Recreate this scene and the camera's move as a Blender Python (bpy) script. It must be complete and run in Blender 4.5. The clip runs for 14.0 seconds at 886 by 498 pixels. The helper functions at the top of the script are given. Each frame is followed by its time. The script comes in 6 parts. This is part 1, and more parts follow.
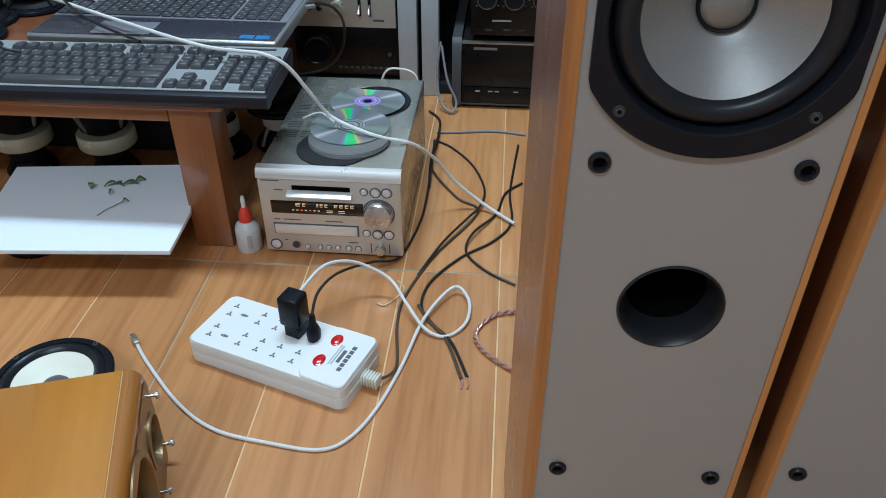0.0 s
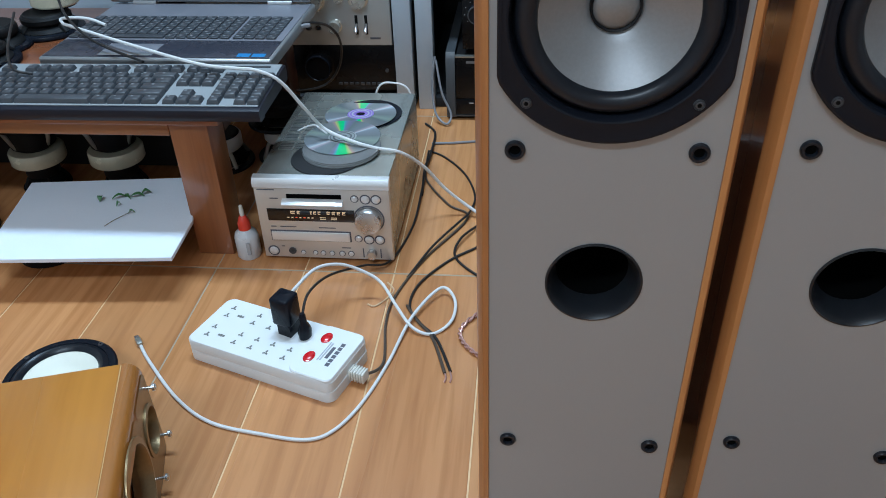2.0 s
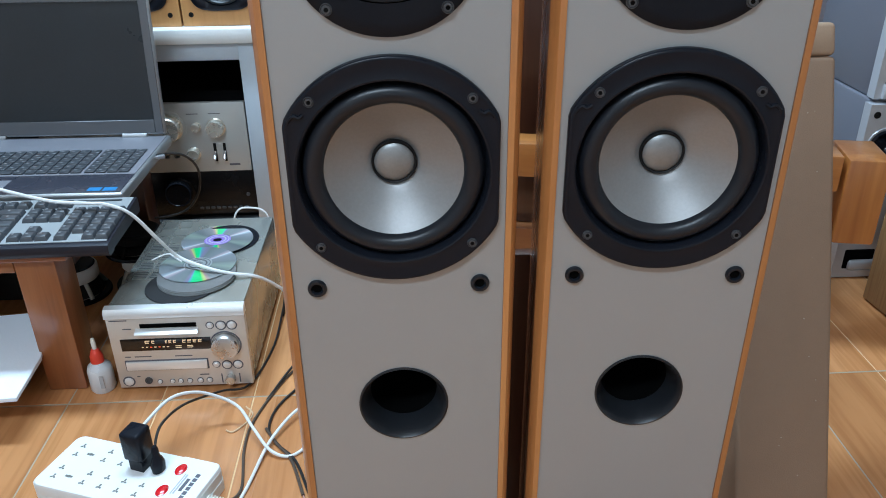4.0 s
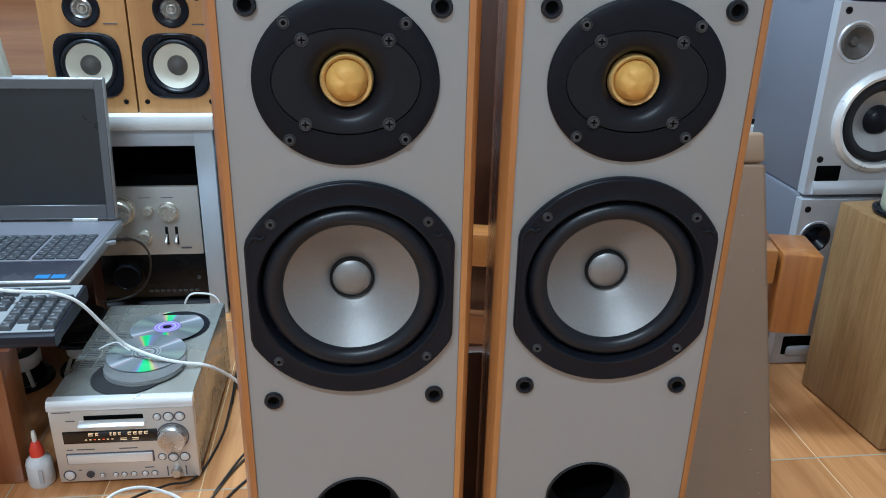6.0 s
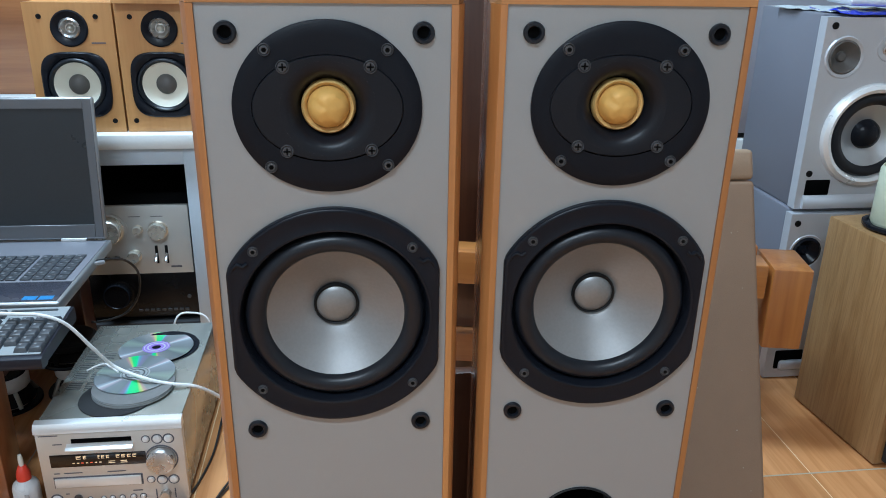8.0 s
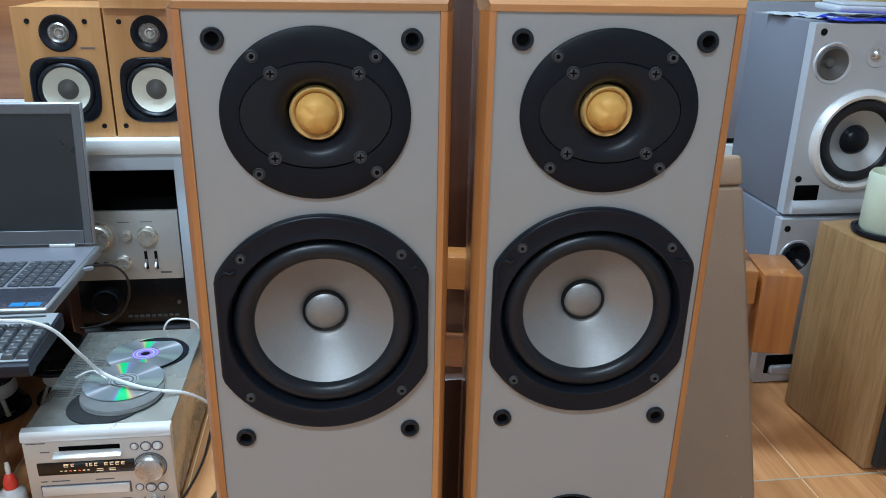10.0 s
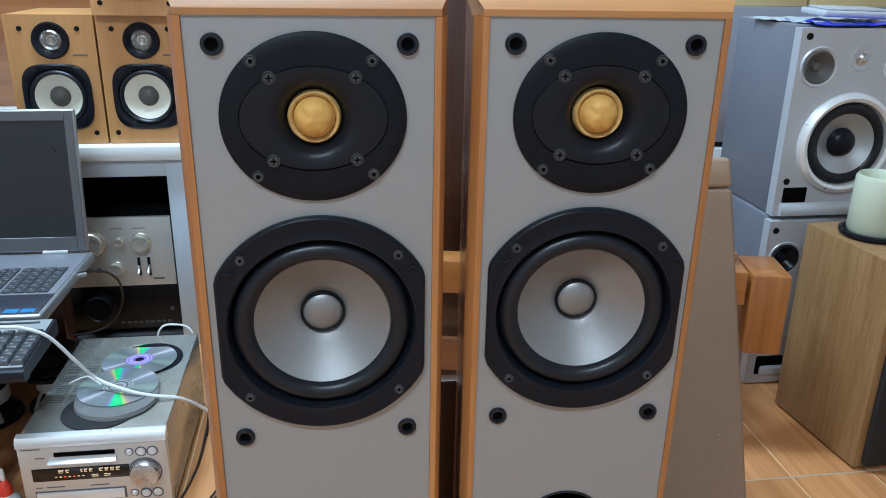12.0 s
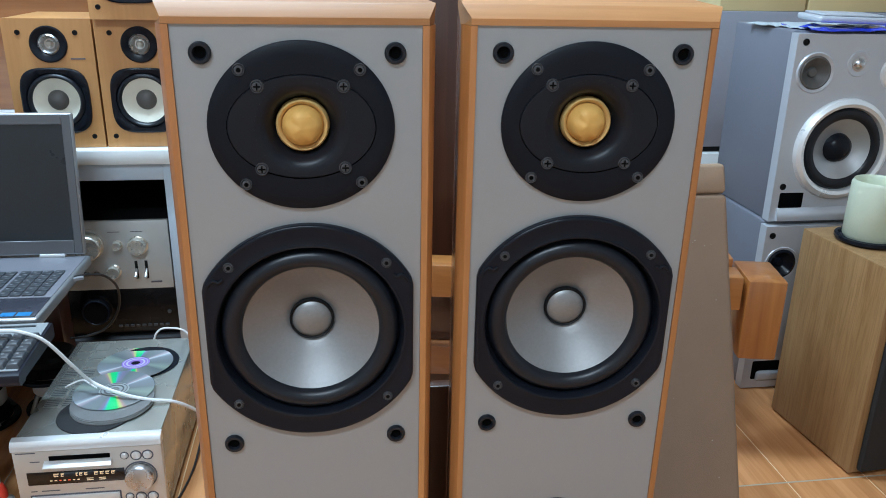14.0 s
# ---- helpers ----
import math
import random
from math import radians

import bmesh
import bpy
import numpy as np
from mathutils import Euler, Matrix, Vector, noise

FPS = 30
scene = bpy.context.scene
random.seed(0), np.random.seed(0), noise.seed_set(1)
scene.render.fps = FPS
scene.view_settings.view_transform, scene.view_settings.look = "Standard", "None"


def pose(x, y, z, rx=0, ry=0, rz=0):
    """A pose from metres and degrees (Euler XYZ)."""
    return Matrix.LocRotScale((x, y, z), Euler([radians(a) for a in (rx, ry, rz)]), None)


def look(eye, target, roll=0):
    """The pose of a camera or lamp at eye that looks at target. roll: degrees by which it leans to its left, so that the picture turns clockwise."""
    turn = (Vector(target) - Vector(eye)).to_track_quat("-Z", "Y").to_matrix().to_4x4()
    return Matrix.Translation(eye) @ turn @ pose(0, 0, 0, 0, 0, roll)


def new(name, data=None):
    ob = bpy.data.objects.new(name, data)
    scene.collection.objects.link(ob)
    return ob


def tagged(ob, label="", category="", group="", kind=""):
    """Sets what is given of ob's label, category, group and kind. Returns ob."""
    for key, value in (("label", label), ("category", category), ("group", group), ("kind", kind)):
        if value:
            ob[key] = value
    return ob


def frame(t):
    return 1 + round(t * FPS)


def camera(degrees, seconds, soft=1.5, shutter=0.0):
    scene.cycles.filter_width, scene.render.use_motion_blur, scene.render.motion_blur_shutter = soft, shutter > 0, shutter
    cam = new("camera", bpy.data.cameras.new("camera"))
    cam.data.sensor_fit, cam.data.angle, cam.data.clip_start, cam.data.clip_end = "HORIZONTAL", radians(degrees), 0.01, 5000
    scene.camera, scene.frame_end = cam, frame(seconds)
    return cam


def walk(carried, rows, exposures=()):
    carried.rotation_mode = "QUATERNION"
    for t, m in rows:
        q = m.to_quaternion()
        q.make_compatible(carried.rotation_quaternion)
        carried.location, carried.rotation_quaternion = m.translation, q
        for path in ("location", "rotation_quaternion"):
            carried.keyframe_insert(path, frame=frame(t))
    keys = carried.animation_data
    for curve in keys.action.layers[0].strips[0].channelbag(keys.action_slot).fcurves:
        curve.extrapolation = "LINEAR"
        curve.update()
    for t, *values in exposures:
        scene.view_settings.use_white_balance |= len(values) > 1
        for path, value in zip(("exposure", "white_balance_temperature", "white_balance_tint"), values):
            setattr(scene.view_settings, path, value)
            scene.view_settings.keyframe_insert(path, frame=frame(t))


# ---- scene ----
cam = camera(58.68, 14.0, soft=0.95)
PATH = [
    (0.0, look((-0.1060, -0.3774, 0.6945), (-0.1722, 0.4300, 0.1083), -0.077)),
    (0.5, look((-0.0982, -0.3855, 0.6981), (-0.1903, 0.4218, 0.1152), -0.137)),
    (1.0, look((-0.0838, -0.3942, 0.7003), (-0.1885, 0.4117, 0.1175), -0.579)),
    (1.5, look((-0.0849, -0.4142, 0.7105), (-0.1960, 0.3982, 0.1382), -0.756)),
    (2.0, look((-0.0488, -0.4277, 0.7054), (-0.1458, 0.3905, 0.1386), -2.218)),
    (2.5, look((-0.0261, -0.4577, 0.7148), (-0.0951, 0.3821, 0.1763), -3.036)),
    (3.0, look((-0.0171, -0.4625, 0.7218), (-0.0693, 0.4052, 0.2275), -3.126)),
    (3.5, look((-0.0080, -0.4605, 0.7380), (-0.0270, 0.4254, 0.2746), -2.319)),
    (4.0, look((0.0082, -0.4583, 0.7443), (0.0497, 0.4308, 0.2883), -0.714)),
    (4.2, look((0.0112, -0.4589, 0.7533), (0.0579, 0.4368, 0.3110), -0.552)),
    (6.3, look((0.0043, -0.4668, 0.7804), (0.1167, 0.4554, 0.4104), 1.130)),
    (6.5, look((0.0046, -0.4714, 0.7820), (0.1186, 0.4513, 0.4139), 1.026)),
    (7.0, look((0.0059, -0.4714, 0.7799), (0.1166, 0.4536, 0.4166), 0.827)),
    (7.5, look((0.0059, -0.4643, 0.7829), (0.1196, 0.4608, 0.4207), 0.837)),
    (8.0, look((0.0110, -0.4581, 0.7838), (0.1256, 0.4686, 0.4258), 0.923)),
    (8.5, look((0.0121, -0.4561, 0.7830), (0.1301, 0.4710, 0.4275), 1.069)),
    (9.0, look((0.0112, -0.4498, 0.7841), (0.1353, 0.4774, 0.4306), 1.211)),
    (9.2, look((0.0144, -0.4507, 0.7849), (0.1379, 0.4762, 0.4302), 1.249)),
    (11.5, look((0.0087, -0.4640, 0.7839), (0.1398, 0.4651, 0.4381), 0.628)),
    (12.0, look((0.0087, -0.4653, 0.7846), (0.1453, 0.4632, 0.4394), 0.934)),
    (12.5, look((0.0092, -0.4661, 0.7841), (0.1442, 0.4630, 0.4397), 1.233)),
    (13.0, look((0.0144, -0.4654, 0.7866), (0.1521, 0.4633, 0.4424), 1.301)),
    (13.5, look((0.0167, -0.4652, 0.7867), (0.1535, 0.4637, 0.4428), 1.248)),
    (14.0, look((0.0163, -0.4668, 0.7882), (0.1520, 0.4630, 0.4461), 1.054)),
]
walk(cam, PATH, [(0.0, 0.0, 6450, 10), (1.5, 0.05, 6170, 10), (3.0, 0.28, 5950, 10), (4.0, 0.50, 6180, 10), (7.0, 0.50, 6200, 10), (12.0, 0.50, 6150, 10), (14.0, 0.51, 6200, 10)])

# ---- light: two ceiling tube fixtures in a closed shop room ----
world = bpy.data.worlds.new("world")
scene.world = world
world.use_nodes = True
world.node_tree.nodes["Background"].inputs[0].default_value = (0.75, 0.85, 1.0, 1)
world.node_tree.nodes["Background"].inputs[1].default_value = 0.05


def tube_lamp(x, y, z, power, sx, sy, col=(1.0, 0.97, 0.93), rz=0):
    d = bpy.data.lights.new("tube_light", "AREA")
    d.shape, d.size, d.size_y, d.energy, d.color = "RECTANGLE", sx, sy, power, col
    o = new("tube_light", d)
    o.matrix_basis = pose(x, y, z, 0, 0, rz)
    return o


LAMPS = [(-0.55, -1.45, 2.40, 37, 0.25, 1.2, 90, (0.69, 0.86, 1.0)), (-0.42, 0.85, 2.40, 53, 0.25, 1.2, 90, (0.57, 0.80, 1.0))]
for lx, ly, lz, lp, la, lb, lr, lc in LAMPS:
    tube_lamp(lx, ly, lz, lp, la, lb, lc, lr)


# ---- materials ----
def nodes_of(name):
    m = bpy.data.materials.new(name)
    m.use_nodes = True
    nt = m.node_tree
    return m, nt, nt.nodes["Principled BSDF"], nt.nodes.new, nt.links.new


def shade(c, k):
    return (min(c[0] * k, 1), min(c[1] * k, 1), min(c[2] * k, 1), 1)


def surf(name, col, rough=0.5, metal=0.0, var=0.12, scale=14.0, bump=0.05, fine=350.0, stretch=(1, 1, 1), coat=0.0, spec=0.5, trans=0.0, rvar=0.08):
    """A surface with large soft variation, fine grain in relief and uneven gloss."""
    m, nt, b, N, Lk = nodes_of(name)
    tc, mp = N("ShaderNodeTexCoord"), N("ShaderNodeMapping")
    mp.inputs["Scale"].default_value = stretch
    Lk(tc.outputs["Object"], mp.inputs["Vector"])
    n1, n2 = N("ShaderNodeTexNoise"), N("ShaderNodeTexNoise")
    n1.inputs["Scale"].default_value, n1.inputs["Detail"].default_value = scale, 5
    n2.inputs["Scale"].default_value, n2.inputs["Detail"].default_value = fine, 3
    for n in (n1, n2):
        Lk(mp.outputs[0], n.inputs["Vector"])
    mix = N("ShaderNodeMix")
    mix.data_type = "RGBA"
    mix.inputs["A"].default_value, mix.inputs["B"].default_value = shade(col, 1 - var), shade(col, 1 + var)
    add = N("ShaderNodeMath")
    add.operation = "MULTIPLY_ADD"
    add.inputs[1].default_value, add.inputs[2].default_value = 0.45, -0.02
    Lk(n2.outputs["Fac"], add.inputs[0])
    s2 = N("ShaderNodeMath")
    s2.operation = "MULTIPLY_ADD"
    s2.inputs[1].default_value = 0.6
    Lk(n1.outputs["Fac"], s2.inputs[0])
    Lk(add.outputs[0], s2.inputs[2])
    Lk(s2.outputs[0], mix.inputs["Factor"])
    Lk(mix.outputs["Result"], b.inputs["Base Color"])
    r = N("ShaderNodeMapRange")
    r.inputs["To Min"].default_value, r.inputs["To Max"].default_value = max(rough - rvar, 0.02), min(rough + rvar, 1)
    Lk(n1.outputs["Fac"], r.inputs["Value"])
    Lk(r.outputs[0], b.inputs["Roughness"])
    if bump:
        bp = N("ShaderNodeBump")
        bp.inputs["Strength"].default_value, bp.inputs["Distance"].default_value = bump, 0.001
        Lk(n2.outputs["Fac"], bp.inputs["Height"])
        Lk(bp.outputs[0], b.inputs["Normal"])
    b.inputs["Metallic"].default_value = metal
    b.inputs["Coat Weight"].default_value = coat
    b.inputs["Specular IOR Level"].default_value = spec
    b.inputs["Transmission Weight"].default_value = trans
    return m


def wood(name, light, dark, along="z", rough=0.4, coat=0.2, size=1.0, contrast=1.0, pores=0.35, random_offset=True):
    """Grain stretched along one axis, with growth bands, fine pores and a satin varnish."""
    m, nt, b, N, Lk = nodes_of(name)
    tc, mp, oi = N("ShaderNodeTexCoord"), N("ShaderNodeMapping"), N("ShaderNodeObjectInfo")
    sc = {"x": (1.2, 22, 22), "y": (22, 1.2, 22), "z": (22, 22, 1.2)}[along]
    mp.inputs["Scale"].default_value = [v * size for v in sc]
    off = N("ShaderNodeVectorMath")
    off.operation = "SCALE"
    off.inputs[0].default_value = (37, 53, 71)
    Lk(oi.outputs["Random"], off.inputs["Scale"])
    if random_offset:
        Lk(off.outputs[0], mp.inputs["Location"])
    Lk(tc.outputs["Object"], mp.inputs["Vector"])
    n1, n2, n3 = N("ShaderNodeTexNoise"), N("ShaderNodeTexNoise"), N("ShaderNodeTexNoise")
    for n, s, d, dist in ((n1, 1.3, 6, 0.8), (n2, 9.0, 4, 0.2), (n3, 0.25, 2, 0.0)):
        n.inputs["Scale"].default_value, n.inputs["Detail"].default_value, n.inputs["Distortion"].default_value = s, d, dist
        Lk(mp.outputs[0], n.inputs["Vector"])
    ramp = N("ShaderNodeValToRGB")
    ramp.color_ramp.elements[0].position, ramp.color_ramp.elements[1].position = 0.5 - 0.22 / contrast, 0.5 + 0.2 / contrast
    ramp.color_ramp.elements[0].color, ramp.color_ramp.elements[1].color = (*dark, 1), (*light, 1)
    Lk(n1.outputs["Fac"], ramp.inputs["Fac"])
    fine = N("ShaderNodeMix")
    fine.data_type, fine.blend_type = "RGBA", "MULTIPLY"
    fr = N("ShaderNodeValToRGB")
    fr.color_ramp.elements[0].position, fr.color_ramp.elements[1].position = 0.36, 0.56
    fr.color_ramp.elements[0].color, fr.color_ramp.elements[1].color = (0.72, 0.64, 0.56, 1), (1, 1, 1, 1)
    Lk(n2.outputs["Fac"], fr.inputs["Fac"])
    fine.inputs["Factor"].default_value = pores
    Lk(ramp.outputs[0], fine.inputs["A"])
    Lk(fr.outputs[0], fine.inputs["B"])
    tone = N("ShaderNodeHueSaturation")
    tr = N("ShaderNodeMapRange")
    tr.inputs["To Min"].default_value, tr.inputs["To Max"].default_value = 0.88, 1.12
    Lk(oi.outputs["Random"], tr.inputs["Value"])
    Lk(tr.outputs[0], tone.inputs["Value"])
    Lk(fine.outputs["Result"], tone.inputs["Color"])
    Lk(tone.outputs[0], b.inputs["Base Color"])
    rr = N("ShaderNodeMapRange")
    rr.inputs["To Min"].default_value, rr.inputs["To Max"].default_value = rough + 0.08, rough - 0.06
    Lk(n3.outputs["Fac"], rr.inputs["Value"])
    Lk(rr.outputs[0], b.inputs["Roughness"])
    bp = N("ShaderNodeBump")
    bp.inputs["Strength"].default_value, bp.inputs["Distance"].default_value = 0.12, 0.0006
    Lk(n2.outputs["Fac"], bp.inputs["Height"])
    Lk(bp.outputs[0], b.inputs["Normal"])
    b.inputs["Coat Weight"].default_value, b.inputs["Coat Roughness"].default_value = coat, 0.15
    return m


def brushed(name, col, rough=0.3, metal=0.9, stretch=(1, 1, 60)):
    return surf(name, col, rough, metal, 0.06, 60, 0.04, 500, stretch)


def glow(name, col, strength):
    m, nt, b, N, Lk = nodes_of(name)
    b.inputs["Base Color"].default_value = (*col, 1)
    b.inputs["Emission Color"].default_value = (*col, 1)
    b.inputs["Emission Strength"].default_value = strength
    return m


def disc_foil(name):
    """The data side of a compact disc: radial fans of reflected light and their split colours are painted into the base
    colour by angle.
    """
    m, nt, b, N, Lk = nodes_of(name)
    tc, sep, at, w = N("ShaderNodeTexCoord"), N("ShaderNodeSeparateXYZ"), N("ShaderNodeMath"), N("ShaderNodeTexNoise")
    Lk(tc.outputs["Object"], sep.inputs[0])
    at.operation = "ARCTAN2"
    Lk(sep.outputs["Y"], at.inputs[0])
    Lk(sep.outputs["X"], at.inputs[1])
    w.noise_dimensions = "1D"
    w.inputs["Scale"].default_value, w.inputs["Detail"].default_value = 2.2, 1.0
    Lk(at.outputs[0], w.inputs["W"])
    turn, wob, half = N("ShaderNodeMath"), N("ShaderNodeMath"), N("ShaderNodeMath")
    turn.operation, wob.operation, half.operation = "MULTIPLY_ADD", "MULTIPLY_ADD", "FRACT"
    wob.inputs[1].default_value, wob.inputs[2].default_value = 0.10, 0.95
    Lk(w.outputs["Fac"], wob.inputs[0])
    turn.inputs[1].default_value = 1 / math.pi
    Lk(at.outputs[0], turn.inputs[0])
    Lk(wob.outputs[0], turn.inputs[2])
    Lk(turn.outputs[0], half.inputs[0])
    # white and green stops paint the glints and diffracted light round the disc
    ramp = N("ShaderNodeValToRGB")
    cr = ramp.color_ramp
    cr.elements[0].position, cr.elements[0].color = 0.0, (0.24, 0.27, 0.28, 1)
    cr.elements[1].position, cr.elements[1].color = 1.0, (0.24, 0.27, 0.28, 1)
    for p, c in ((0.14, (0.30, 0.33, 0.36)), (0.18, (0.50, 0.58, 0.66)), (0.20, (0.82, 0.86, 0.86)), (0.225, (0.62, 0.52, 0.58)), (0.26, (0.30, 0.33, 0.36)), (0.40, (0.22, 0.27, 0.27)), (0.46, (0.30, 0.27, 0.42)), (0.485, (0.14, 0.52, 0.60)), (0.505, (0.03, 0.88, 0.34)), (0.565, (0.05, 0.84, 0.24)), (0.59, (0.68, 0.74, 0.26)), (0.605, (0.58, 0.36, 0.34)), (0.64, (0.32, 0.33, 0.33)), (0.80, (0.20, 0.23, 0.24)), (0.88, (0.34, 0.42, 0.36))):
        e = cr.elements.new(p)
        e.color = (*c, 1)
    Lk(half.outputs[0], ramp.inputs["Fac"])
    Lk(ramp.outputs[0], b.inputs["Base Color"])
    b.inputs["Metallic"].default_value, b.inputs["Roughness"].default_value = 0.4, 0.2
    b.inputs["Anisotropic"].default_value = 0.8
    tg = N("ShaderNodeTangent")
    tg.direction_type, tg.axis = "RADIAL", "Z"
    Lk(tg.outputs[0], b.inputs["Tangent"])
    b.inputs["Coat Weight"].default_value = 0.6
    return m


